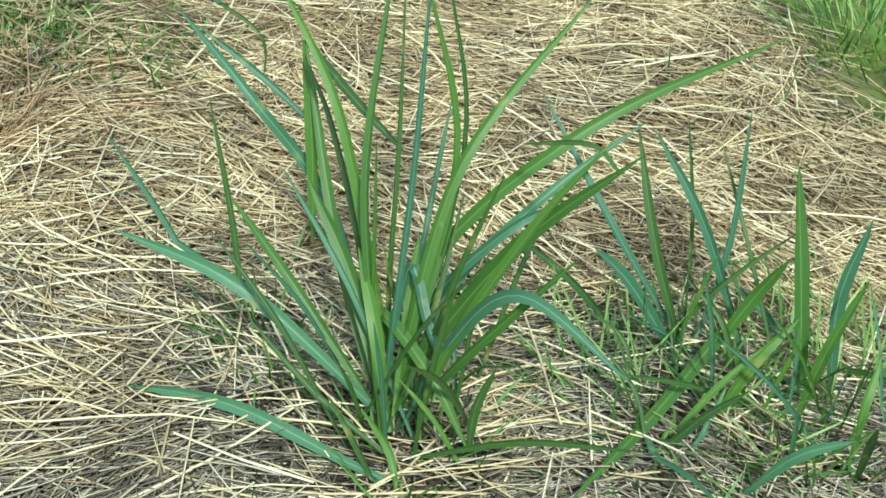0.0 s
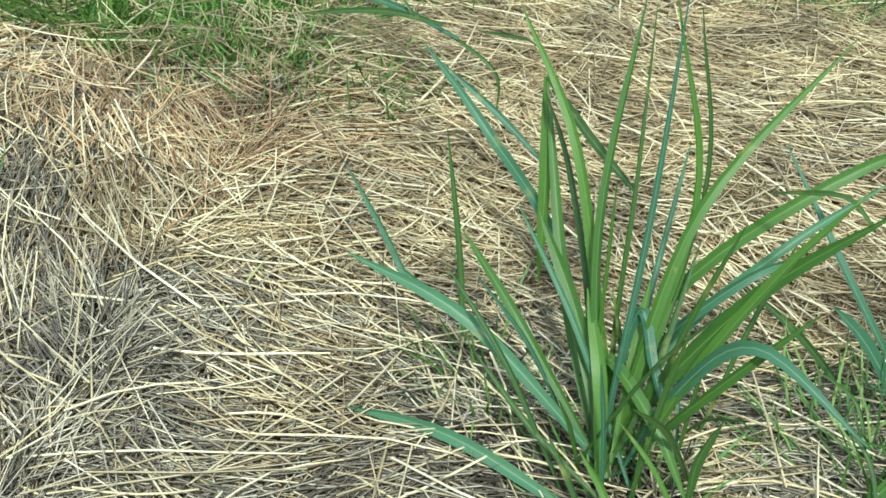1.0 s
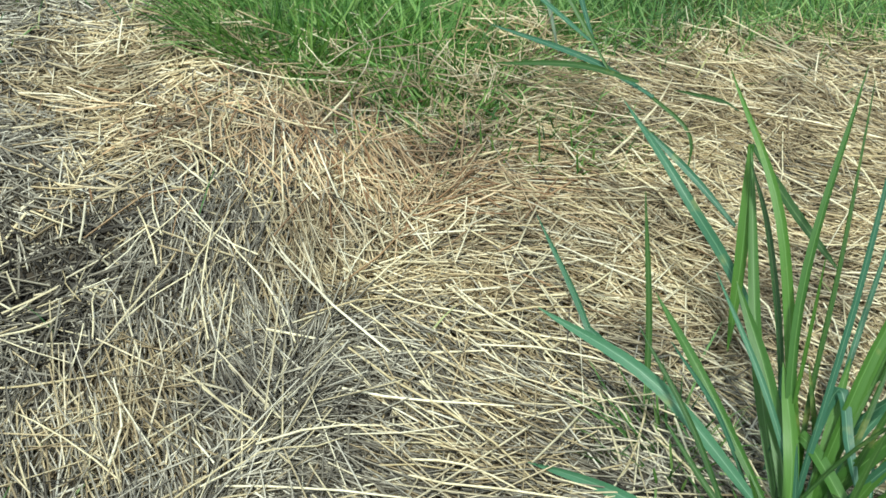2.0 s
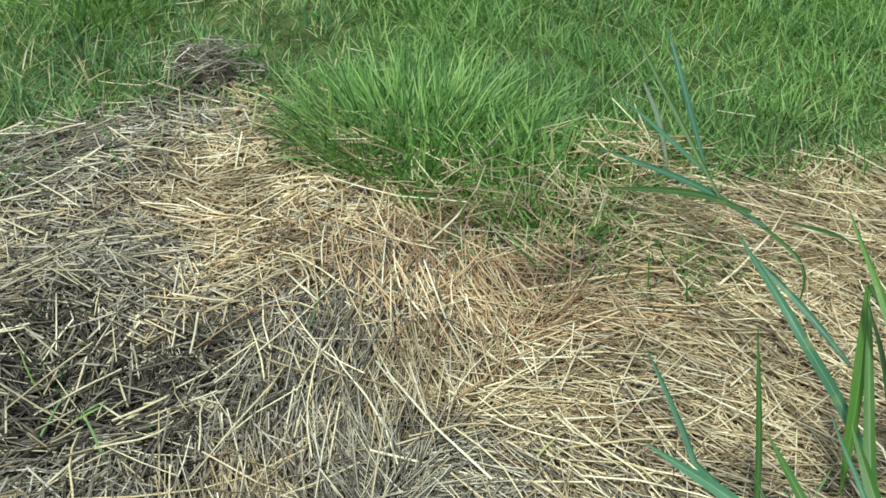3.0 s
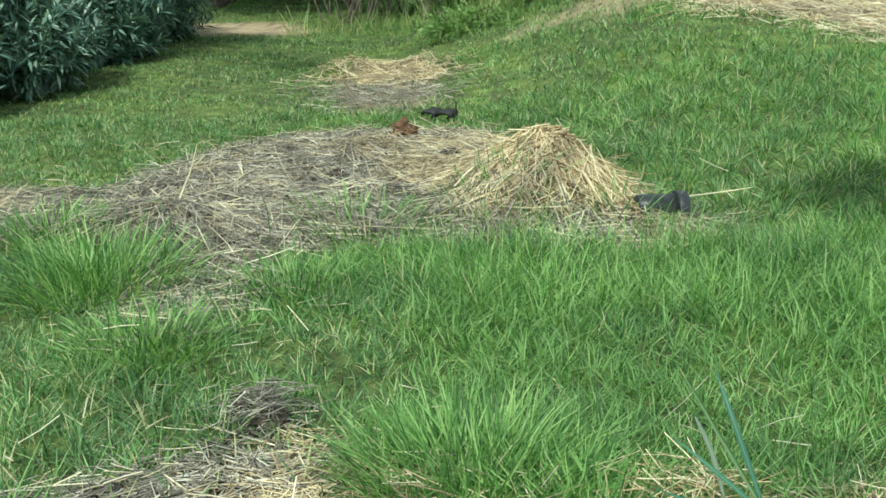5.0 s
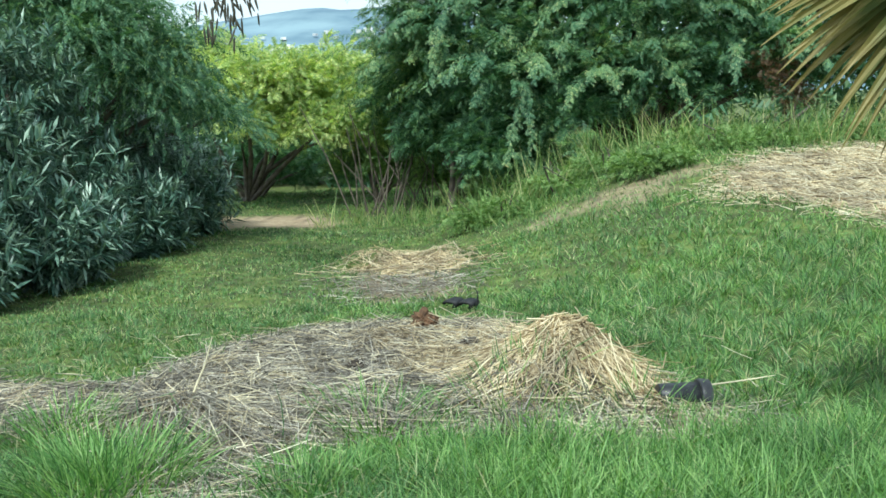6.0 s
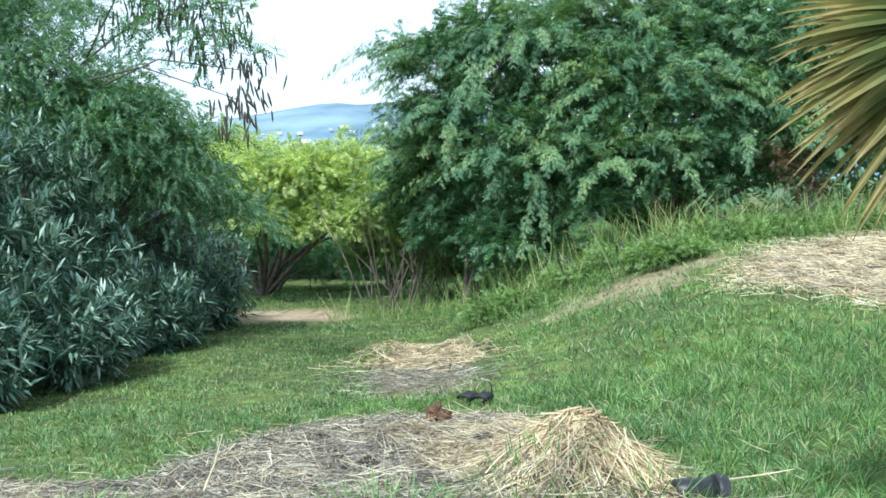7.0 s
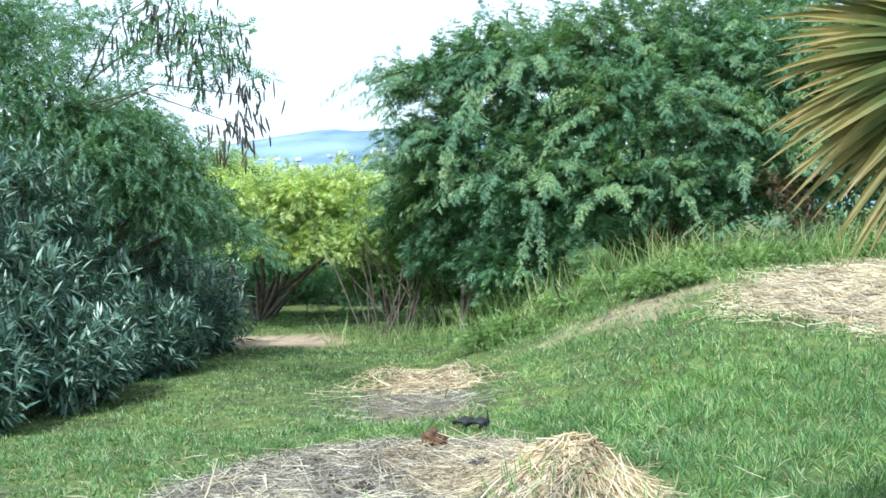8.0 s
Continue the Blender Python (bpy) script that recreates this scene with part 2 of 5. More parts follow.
def ground_z(x, y):
    x, y = np.asarray(x, float), np.asarray(y, float)
    v, u = axes(x, y)
    bank = 0.1 * np.clip(np.minimum(u, 16.5) - 6.6, 0, None) * 1.09 * smooth(-0.4, 3.4, v)
    z = bank + 0.015 * wave(x, y, 1.4, 1) + 0.05 * wave(x, y, 6.0, 2) * smooth(6, 12, u)
    near = smooth(-0.1, 0.3, inside(x, y, NEAR_BED))
    z = z + near * (-0.01 + 0.028 * wave(x, y, 0.8, 3))
    z = z + bump_at(x, y, -1.51, 2.41, 0.35, 0.5, 0.06) + bump_at(x, y, HOLLOW[0], HOLLOW[1], 0.28, 0.2, -0.1) + bump_at(x, y, -0.03, 1.97, 0.22, 0.15, -0.06)
    z = z + smooth(-0.1, 0.5, inside(x, y, HEAP_BED)) * (0.05 + 0.03 * wave(x, y, 0.9, 4))
    z = z + bump_at(x, y, -4.3, 7.7, 0.6, 0.5, 0.08) + bump_at(x, y, -4.45, 5.2, 0.45, 0.3, 0.17)
    z = z + peak_at(x, y, -2.97, 6.94, 0.3, 0.36, 0.28) + bump_at(x, y, -2.68, 6.85, 0.18, 0.28, 0.17) + bump_at(x, y, -2.8, 6.64, 0.34, 0.22, 0.12) + bump_at(x, y, -2.52, 3.42, 0.2, 0.14, 0.05)
    z = z + bump_at(x, y, -7.05, 12.05, 0.36, 0.4, 0.15) + bump_at(x, y, -6.4, 12.4, 0.3, 0.4, 0.14)
    far = np.hypot(x, y)
    return z + 3.0 * smooth(60, 400, far) * wave(x, y, 300.0, 5)


# ---- mesh tools ----
def mesh_of(name, verts, tris, material, smoothed=False):
    data = bpy.data.meshes.new(name)
    verts, tris = np.asarray(verts, np.float32).reshape(-1, 3), np.asarray(tris, np.int32).reshape(-1, 3)
    data.vertices.add(len(verts))
    data.vertices.foreach_set("co", verts.ravel())
    data.loops.add(tris.size)
    data.loops.foreach_set("vertex_index", tris.ravel())
    data.polygons.add(len(tris))
    data.polygons.foreach_set("loop_start", np.arange(0, tris.size, 3, dtype=np.int32))
    data.update(calc_edges=True)
    if smoothed:
        data.shade_smooth()
    data.materials.append(material)
    return data


def unit(a):
    return a / np.maximum(np.linalg.norm(a, axis=-1, keepdims=True), 1e-9)


def scatter(shape, at, along, up, length, width, bend=0.0):
    """Many copies of a small shape (verts with x along it from 0 to 1, tris), each turned, sized and bent; returns verts and tris."""
    verts, tris = shape
    n, k = len(at), len(verts)
    along = unit(along)
    side = unit(np.cross(up, along))
    top = np.cross(along, side)
    length, width, bend = (np.broadcast_to(np.asarray(a, float), (n,))[:, None, None] for a in (length, width, bend))
    x, y, z = (verts[None, :, i, None] for i in range(3))
    out = at[:, None] + along[:, None] * x * length + side[:, None] * y * width + top[:, None] * (z * width + bend * length * x * x)
    return out.reshape(-1, 3), (tris[None] + (np.arange(n) * k)[:, None, None]).reshape(-1, 3)


def ribbon(*stations):
    """A flat blade: stations of (x, half width, height of its edges over its keel)."""
    verts, tris = [], []
    for x, w, h in stations:
        verts += [(x, -w, h), (x, 0, 0), (x, w, h)]
    for i in range(len(stations) - 1):
        a, b = 3 * i, 3 * i + 3
        for j in (0, 1):
            tris += [(a + j, a + j + 1, b + j + 1), (a + j, b + j + 1, b + j)]
    return np.array(verts, float), np.array(tris)


def rod(stations, sides=3):
    verts, tris = [], []
    for x, r in stations:
        verts += [(x, r * math.cos(6.2832 * k / sides), r * math.sin(6.2832 * k / sides)) for k in range(sides)]
    for i in range(len(stations) - 1):
        for k in range(sides):
            a, b = i * sides + k, i * sides + (k + 1) % sides
            tris += [(a, b, b + sides), (a, b + sides, a + sides)]
    return np.array(verts, float), np.array(tris)


BLADE = (np.array([(0, -0.5, 0), (0, 0.5, 0), (0.5, -0.42, 0), (0.5, 0.42, 0), (1, 0, 0)], float), np.array([(0, 1, 3), (0, 3, 2), (2, 3, 4)]))
LONG_BLADE = (np.array([(0, -0.4, 0), (0, 0.4, 0), (0.35, -0.5, 0), (0.35, 0.5, 0), (0.7, -0.4, 0), (0.7, 0.4, 0), (1, 0, 0)], float),
              np.array([(0, 1, 3), (0, 3, 2), (2, 3, 5), (2, 5, 4), (4, 5, 6)]))
STALK = rod([(0, 0.5), (0.5, 0.5), (1, 0.42)])
SHORT_STALK = rod([(0, 0.5), (1, 0.45)])
LANCE = ribbon((0, 0.08, 0.0), (0.45, 0.5, 0.12), (1, 0.03, 0.0))
POD_SHAPE = rod([(0, 0.15), (0.25, 0.5), (0.75, 0.45), (1, 0.1)], 4)


def feather(pairs, leaflet, wide):
    """A pinnate leaf: a thin rib with pairs of slim leaflets."""
    verts, tris = [(0, -0.02, 0), (0, 0.02, 0), (1, 0, 0)], [(0, 1, 2)]
    for i in range(pairs):
        x = 0.12 + 0.8 * i / (pairs - 1)
        size = leaflet * (1 - 0.5 * abs(2 * i / (pairs - 1) - 0.9))
        for s in (-1, 1):
            k = len(verts)
            verts += [(x - wide, 0, 0), (x + wide, 0, 0.04), (x + 0.4 * size, s * size, -0.03)]
            tris += [(k, k + 1, k + 2)]
    return np.array(verts, float), np.array(tris)


FEATHER_LEAF = feather(4, 0.95, 0.105)


def part(name, data, parent, label=""):
    ob = new(name, data)
    ob.parent = parent
    return tagged(ob, label)


def thing(name, at, label, category, group=""):
    ob = new(name)
    ob.location = at
    ob.empty_display_size = 0.1
    bpy.context.view_layer.update()
    return tagged(ob, label, category, group)


def stuff(name, pieces, material, label, category):
    verts, tris, k = [], [], 0
    for v, t in pieces:
        verts.append(v)
        tris.append(t + k)
        k += len(v)
    ob = new(name, mesh_of(name, np.concatenate(verts), np.concatenate(tris), material))
    return tagged(ob, label, category, kind="stuff")


def joined(pieces):
    verts, tris, k = [], [], 0
    for v, t in pieces:
        verts.append(v)
        tris.append(t + k)
        k += len(v)
    return np.concatenate(verts), np.concatenate(tris)


def tube(points, radii, sides=8):
    """A tapered limb through the points."""
    points = [Vector(p) for p in points]
    verts, tris = [], []
    for i, p in enumerate(points):
        d = (points[min(i + 1, len(points) - 1)] - points[max(i - 1, 0)]).normalized()
        a = d.orthogonal().normalized()
        b = d.cross(a)
        for k in range(sides):
            w = 6.2832 * k / sides
            verts.append(p + radii[i] * (math.cos(w) * a + math.sin(w) * b))
    for i in range(len(points) - 1):
        for k in range(sides):
            a, b = i * sides + k, i * sides + (k + 1) % sides
            tris += [(a, b, b + sides), (a, b + sides, a + sides)]
    return np.array([tuple(v) for v in verts]), np.array(tris)


def sphere_dirs(n, r=rng):
    return unit(r.normal(size=(n, 3)))


# ---- ground ----
def graded(stops):
    out = []
    for a, b, step in stops:
        out += list(np.arange(a, b, step))
    return np.array(out + [stops[-1][1]])


gv = graded([(-3000, -400, 400), (-400, -60, 40), (-60, -12, 4), (-12, -5, 0.5), (-5, 3, 0.09), (3, 10, 0.3), (10, 60, 4), (60, 400, 40), (400, 3000, 400)])
gu = graded([(-3000, -400, 400), (-400, -40, 40), (-40, -4, 4), (-4, 0, 0.3), (0, 9.5, 0.08), (9.5, 16, 0.16), (16, 30, 0.6), (30, 90, 6), (90, 400, 40), (400, 3000, 300)])
vv, uu = np.meshgrid(gv, gu)
gx, gy = place(vv, uu)
gz = ground_z(gx, gy)
rows_n, cols_n = gx.shape
idx = np.arange(rows_n * cols_n).reshape(rows_n, cols_n)
quad = np.stack([idx[:-1, :-1], idx[:-1, 1:], idx[1:, 1:], idx[1:, :-1]], -1).reshape(-1, 4)
ground_mesh = mesh_of("ground", np.stack([gx, gy, gz], -1), np.concatenate([quad[:, [0, 1, 2]], quad[:, [0, 2, 3]]]), GROUND, True)
straw_mask = np.zeros(gx.size)
for poly in (NEAR_BED, HEAP_BED, FAR_BED, BANK_BED):
    straw_mask = np.maximum(straw_mask, smooth(-0.15, 0.15, inside(gx, gy, poly).ravel() + 0.12 * wave(gx, gy, 0.6, 9).ravel()))
ground_mesh.attributes.new("darker", "FLOAT", "POINT").data.foreach_set("value", darker(gx, gy).ravel().astype(np.float32))
bare = smooth(-0.2, 0.2, inside(gx, gy, DIRT_PATH).ravel() + 0.25 * wave(gx, gy, 0.9, 9).ravel())
bare = np.maximum(bare, 0.6 * smooth(-0.1, 0.5, inside(gx, gy, BANK_SOIL).ravel() + 0.4 * wave(gx, gy, 0.8, 63).ravel()))
ground_mesh.attributes.new("dust", "FLOAT", "POINT").data.foreach_set("value", bare.astype(np.float32))
ground_mesh.attributes.new("straw", "FLOAT", "POINT").data.foreach_set("value", straw_mask.astype(np.float32))
tagged(new("ground", ground_mesh), "garden soil with thatch under grass and straw", "ground", kind="structure")


def on_ground(x, y, lift=0.0):
    return np.stack([x, y, ground_z(x, y) + lift], -1)


def in_poly(poly, n, fringe=0.12, seed=1):
    r = np.random.default_rng(seed)
    px, py = [p[0] for p in poly], [p[1] for p in poly]
    x, y = r.uniform(min(px) - 0.3, max(px) + 0.3, n), r.uniform(min(py) - 0.3, max(py) + 0.3, n)
    keep = inside(x, y, poly) + fringe * r.normal(size=n) > 0
    return x[keep], y[keep]


# ---- straw ----
def combed(x, y):
    """The way in which the straw lies: along the garden at its left end, across it in the middle."""
    left, low = smooth(-0.78, -1.05, x), smooth(1.85, 1.5, y)
    across = -0.4 + 0.5 * low - 0.3 * smooth(0.2, 0.7, x)
    return across * (1 - left) + 2.15 * left + (0.5 - 0.25 * left) * wave(x, y, 1.0, 61)


def strewn(x, y, lengths, width, seed, layer=0.03, tilt=0.12, align=0.7, shape=STALK, way=None):
    """Stalks lying on the ground, combed into swirls, in a loose layer."""
    r = np.random.default_rng(seed)
    n = len(x)
    drawn = align + 0.3 * smooth(-0.8, -0.95, x) * smooth(-1.65, -1.5, x) * (y < 2.6)
    ang = combed(x, y) + np.where(r.random(n) < drawn, r.normal(0, 0.3, n), r.uniform(-3.2, 3.2, n))
    length = r.uniform(*lengths, n) * r.uniform(0.5, 1, n)
    loose = smooth(-1.3, -1.7, x) * (y < 4)
    ang = np.where(r.random(n) < loose, r.uniform(-3.2, 3.2, n), ang)
    length = length * (1 - 0.35 * loose)
    if way is not None:
        ang = way + r.normal(0, align, n)
    dx, dy = np.cos(ang), np.sin(ang)
    z0, z1 = ground_z(x - dx * length / 2, y - dy * length / 2), ground_z(x + dx * length / 2, y + dy * length / 2)
    lift = layer * r.random(n) ** 1.5
    at = np.stack([x - dx * length / 2, y - dy * length / 2, z0 + lift + 0.004], -1)
    along = np.stack([dx * length, dy * length, z1 - z0 + tilt * length * r.normal(0, 0.5, n)], -1)
    up = np.tile([0.0, 0, 1], (n, 1)) + r.normal(0, 0.2, (n, 3))
    return scatter(shape, at, along, up, length, width * r.uniform(0.55, 1.35, n) * (1 + 0.3 * loose), r.normal(0, 0.08, n))


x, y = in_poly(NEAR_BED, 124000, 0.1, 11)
darkened = darker(x, y)
sunk = rng.random(len(x)) < darkened
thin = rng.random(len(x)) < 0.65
stuff("damp_straw", [strewn(x[sunk & thin], y[sunk & thin], (0.06, 0.24), 0.0044, 28, 0.03, 0.2, 0.1, SHORT_STALK)], DARK_STRAW, "dark straw in patches of the mulch, damp and rotting in a dip", "straw")
x, y = x[~sunk], y[~sunk]
gold = 0.7 * wave(x, y, 1.0, 21) + 1.6 * smooth(-1.4, -1.0, x) * smooth(1.75, 2.15, y) + 1.3 * smooth(-2.5, -2.1, x) * smooth(-1.2, -1.5, x) * smooth(2.1, 2.5, y) - 0.65 + rng.normal(0, 0.45, len(x)) > 0.1
stuff("straw_mulch", [strewn(x[gold], y[gold], (0.08, 0.32), 0.0037, 12, 0.035, 0.15, 0.45)], STRAW, "loose golden straw mulch spread over the bed", "straw")
stuff("weathered_straw_mulch", [strewn(x[~gold], y[~gold], (0.06, 0.26), 0.0036, 13, 0.03, 0.13, 0.55, SHORT_STALK)], GREY_STRAW, "grey weathered straw mulch matted on the bed", "straw")
x, y = in_poly(NEAR_BED, 16000, 0.12, 22)
keep = rng.random(len(x)) < 0.38 + 0.62 * np.exp(-((x + 0.45) / 0.7) ** 2 - ((y - 2.4) / 0.4) ** 2)
x, y = x[keep], y[keep]
stuff("top_straw", [strewn(x, y, (0.12, 0.42), 0.0042, 23, 0.05, 0.17, 0.25)], PALE_STRAW, "long pale straws lying loose on the mulch", "straw")
r = np.random.default_rng(73)
x, y = r.normal(-1.2, 0.32, 1300), r.normal(2.5, 0.15, 1300)
stuff("ginger_straw", [strewn(x, y, (0.08, 0.32), 0.004, 74, 0.055, 0.18, 0.75)], GINGER_STRAW, "reddish fresh straw lying along the bed's ridge", "straw")
r = np.random.default_rng(175)
x, y = r.normal(-0.95, 0.34, 620), r.normal(2.98, 0.12, 620)
stuff("stray_straw", [strewn(x, y, (0.1, 0.36), 0.0036, 176, 0.13, 0.4, 0.45)], STRAW, "loose straws tangled over the grass at the bed edge", "straw")
r = np.random.default_rng(75)
x, y = r.normal(-1.02, 0.1, 260), r.normal(3.34, 0.07, 260)
stuff("tan_straw", [strewn(x, y, (0.08, 0.25), 0.004, 76, 0.12, 0.5, 0.2)], HEAP_STRAW, "tan straw tangled in the grass beside the weed", "straw")
x, y = in_poly(HEAP_BED, 66000, 0.09, 14)
pale = smooth(-5.0, -3.4, x) * smooth(6.2, 6.9, y + 0.45 * (x + 3.0)) * 0.75 + 0.25 * wave(x, y, 0.9, 117) + 0.2 * rng.normal(size=len(x)) > 0.42
stuff("matted_straw_mulch", [strewn(x[~pale], y[~pale], (0.1, 0.4), 0.005, 15, 0.045, 0.15, 0.25, SHORT_STALK)], GREY_STRAW, "grey matted straw mulch on the middle bed", "straw")
stuff("dry_straw_mulch", [strewn(x[pale], y[pale], (0.1, 0.45), 0.005, 118, 0.05, 0.17, 0.25, SHORT_STALK)], STRAW, "dry pale straw mulch on the middle bed", "straw")
x, y = in_poly(HEAP_BED, 12000, 0.07, 24)
stuff("top_straw", [strewn(x, y, (0.2, 0.5), 0.0052, 25, 0.05, 0.25, 0.2)], PALE_STRAW, "long pale straws lying loose on the middle bed", "straw")
# darker straw towards the bed's left end and in scattered spots
x, y = in_poly(HEAP_BED, 22000, 0.1, 111)
keep = rng.random(len(x)) < 0.5 * smooth(-3.9, -4.9, x + 0.4 * wave(x, y, 0.8, 112)) + 0.22 * smooth(0.5, 0.8, wave(x, y, 0.5, 113))
stuff("damp_straw", [strewn(x[keep], y[keep], (0.1, 0.35), 0.0046, 114, 0.05, 0.2, 0.3, SHORT_STALK)], DARK_STRAW, "dark straw at the end of the middle bed", "straw")


def heap_straws(n, spread_v, spread_u, lengths, width, layer, seed, cx, cy, stray):
    """Straws that slide down from the top of a heap on all its sides."""
    r = np.random.default_rng(seed)
    v, u = r.normal(0, spread_v, n), r.normal(0, spread_u, n)
    v = np.where(v > 0, 1.1 * v, v)
    dx, dy = ASIDE[0] * v + AHEAD[0] * u, ASIDE[1] * v + AHEAD[1] * u
    down = np.arctan2(dy, dx + 1e-6)
    return strewn(cx + dx, cy + dy, lengths, width, seed + 1, layer, 0.16, stray, STALK, down)


r = np.random.default_rng(16)
px2, py2 = r.normal(-2.4, 0.08, 380), r.normal(6.68, 0.1, 380)
stuff("straw_heap", [heap_straws(6000, 0.21, 0.24, (0.15, 0.5), 0.006, 0.06, 160, -2.95, 6.94, 0.75), heap_straws(1800, 0.2, 0.16, (0.15, 0.42), 0.006, 0.05, 168, -2.8, 6.68, 0.8), heap_straws(650, 0.18, 0.22, (0.25, 0.6), 0.0085, 0.1, 162, -2.93, 6.94, 1.0),
                     strewn(px2, py2, (0.2, 0.5), 0.006, 27, 0.08, 0.2, 0.3)], HEAP_STRAW, "heap of fresh golden straw piled on the bed", "straw heap")
r = np.random.default_rng(165)
x, y = r.normal(-2.0, 0.24, 1700), r.normal(6.5, 0.2, 1700)
stuff("spilled_straw", [strewn(x, y, (0.1, 0.35), 0.005, 166, 0.03, 0.12, 0.3, SHORT_STALK)], GREY_STRAW, "flattened grey straw spilled beside the plant pot", "straw")
# a strip of darker straw in front of the heap
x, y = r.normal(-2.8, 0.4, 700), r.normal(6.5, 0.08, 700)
stuff("damp_straw", [strewn(x, y, (0.1, 0.35), 0.0055, 167, 0.05, 0.2, 0.3, SHORT_STALK)], DARK_STRAW, "dark straw along the foot of the heap", "straw")
x, y = in_poly(FAR_BED, 11000, 0.3, 18)
v, u = axes(x, y)
fresh = u + 0.25 * rng.normal(size=len(x)) > 12.9
stuff("far_straw_mulch", [strewn(x[fresh], y[fresh], (0.12, 0.45), 0.0075, 19, 0.05, 0.15, 0.4)], HEAP_STRAW, "pale straw mulch humped on the farther bed", "straw")
thin = ~fresh & (rng.random(len(x)) < 0.5)
stuff("far_flat_straw", [strewn(x[thin], y[thin], (0.12, 0.4), 0.006, 190, 0.03, 0.12, 0.4, SHORT_STALK)], GREY_STRAW, "thin grey straw lying in short grass on the farther bed", "straw")
x, y = in_poly(BANK_BED, 42000, 0.3, 20)
warm = rng.random(len(x)) < 0.55
stuff("bank_straw", [strewn(x[warm], y[warm], (0.12, 0.35), 0.008, 21, 0.04, 0.12, 0.4, SHORT_STALK)], HEAP_STRAW, "golden dry straw spread over the bank", "straw")
stuff("pale_bank_straw", [strewn(x[~warm], y[~warm], (0.12, 0.35), 0.008, 121, 0.045, 0.12, 0.4, SHORT_STALK)], PALE_STRAW, "bleached dry straw spread over the bank", "straw")


# ---- lawn ----
def beds_clear(x, y):
    far = np.full(np.shape(x), -9.0)
    for poly in (NEAR_BED, HEAP_BED, FAR_BED, BANK_BED, DIRT_PATH):
        far = np.maximum(far, inside(x, y, poly))
    return far


def lawn(n, v0, v1, u0, u1, seed):
    r = np.random.default_rng(seed)
    v, u = r.uniform(v0, v1, n), r.uniform(u0, u1, n)
    x, y = place(v, u)
    keep = (beds_clear(x, y) + 0.07 * r.normal(size=n) < 0) & (np.abs(v) < 0.36 * u + 1.2)
    keep &= (inside(x, y, BANK_SOIL) + 0.55 * wave(x, y, 0.8, 62) < 0.22) | (r.random(n) < 0.4)
    return x[keep], y[keep]


def tufted(x, y, spread, seed):
    """Pull blades together into small tufts; returns places and the way out from each tuft's middle."""
    r = np.random.default_rng(seed)
    cx, cy = np.round(x / spread) * spread, np.round(y / spread) * spread
    cx, cy = cx + spread * 0.45 * np.sin(cx * 91.7 + cy * 37.3), cy + spread * 0.45 * np.sin(cx * 53.1 - cy * 71.9)
    nx, ny = cx + (x - cx) * 0.6, cy + (y - cy) * 0.6
    return nx, ny, (nx - cx) / spread, (ny - cy) / spread


def shaggy(x, y, height, width, seed, spread, shape):
    r = np.random.default_rng(seed)
    x, y, ox, oy = tufted(x, y, spread, seed)
    n = len(x)
    along = np.stack([1.6 * ox + r.normal(0, 0.55, n), 1.6 * oy + r.normal(0, 0.55, n), np.ones(n)], -1)
    flat = unit(np.stack([along[:, 0], along[:, 1], np.zeros(n)], -1))
    up = np.stack([-flat[:, 0], -flat[:, 1], np.full(n, 0.4)], -1) + r.normal(0, 0.5, (n, 3))
    h = height * r.uniform(0.45, 1.2, n)
    return scatter(shape, on_ground(x, y, -0.01), along, up, h, width * r.uniform(0.7, 1.3, n), -np.abs(r.normal(0.28, 0.3, n)))


x, y = lawn(150000, -4, 4, 1.5, 6.4, 31)
v, u = axes(x, y)
worn = 1 - 0.18 * smooth(0.45, -0.15, v + 0.15 * wave(x, y, 0.5, 39))
tall = (0.155 + 0.045 * wave(x, y, 0.9, 33)) * worn + 0.12 * smooth(4.8, 5.4, u) * smooth(-0.6, 0.1, v)
lush = wave(x, y, 0.8, 38) + 1.2 * smooth(-0.6, 0.1, v) + rng.normal(0, 0.5, len(x)) > 0.5
lush_pieces = [shaggy(x[lush], y[lush], tall[lush], 0.0042, 32, 0.11, LONG_BLADE)]
lawn_pieces = [shaggy(x[~lush], y[~lush], 0.85 * tall[~lush], 0.004, 30, 0.11, LONG_BLADE)]
x, y = lawn(135000, -5, 6, 6.4, 11, 34)
v, u = axes(x, y)
tall = 0.075 + 0.06 * smooth(0, 1.5, v) + 0.025 * wave(x, y, 1.1, 33)
lush = 0.5 * wave(x, y, 1.4, 38) - 0.8 * smooth(-0.4, -1.6, v) + rng.normal(0, 0.8, len(x)) > 0.1
lush_pieces.append(shaggy(x[lush], y[lush], tall[lush], 0.0058, 35, 0.15, BLADE))
lawn_pieces.append(shaggy(x[~lush], y[~lush], tall[~lush], 0.0058, 29, 0.15, BLADE))
x, y = lawn(190000, -6, 8, 11, 26, 36)
v, u = axes(x, y)
tall = 0.065 + 0.045 * smooth(0, 2, v) + 0.025 * wave(x, y, 1.5, 33)
lush = 0.45 * wave(x, y, 2.4, 38) - 0.8 * smooth(-0.4, -1.6, v) + rng.normal(0, 0.9, len(x)) > 0.0
lush_pieces.append(shaggy(x[lush], y[lush], tall[lush], 0.0085, 37, 0.13, BLADE))
lawn_pieces.append(shaggy(x[~lush], y[~lush], tall[~lush], 0.0085, 28, 0.13, BLADE))
stuff("lawn_grass", lawn_pieces, LAWN, "uneven green lawn grass growing between the beds", "grass")
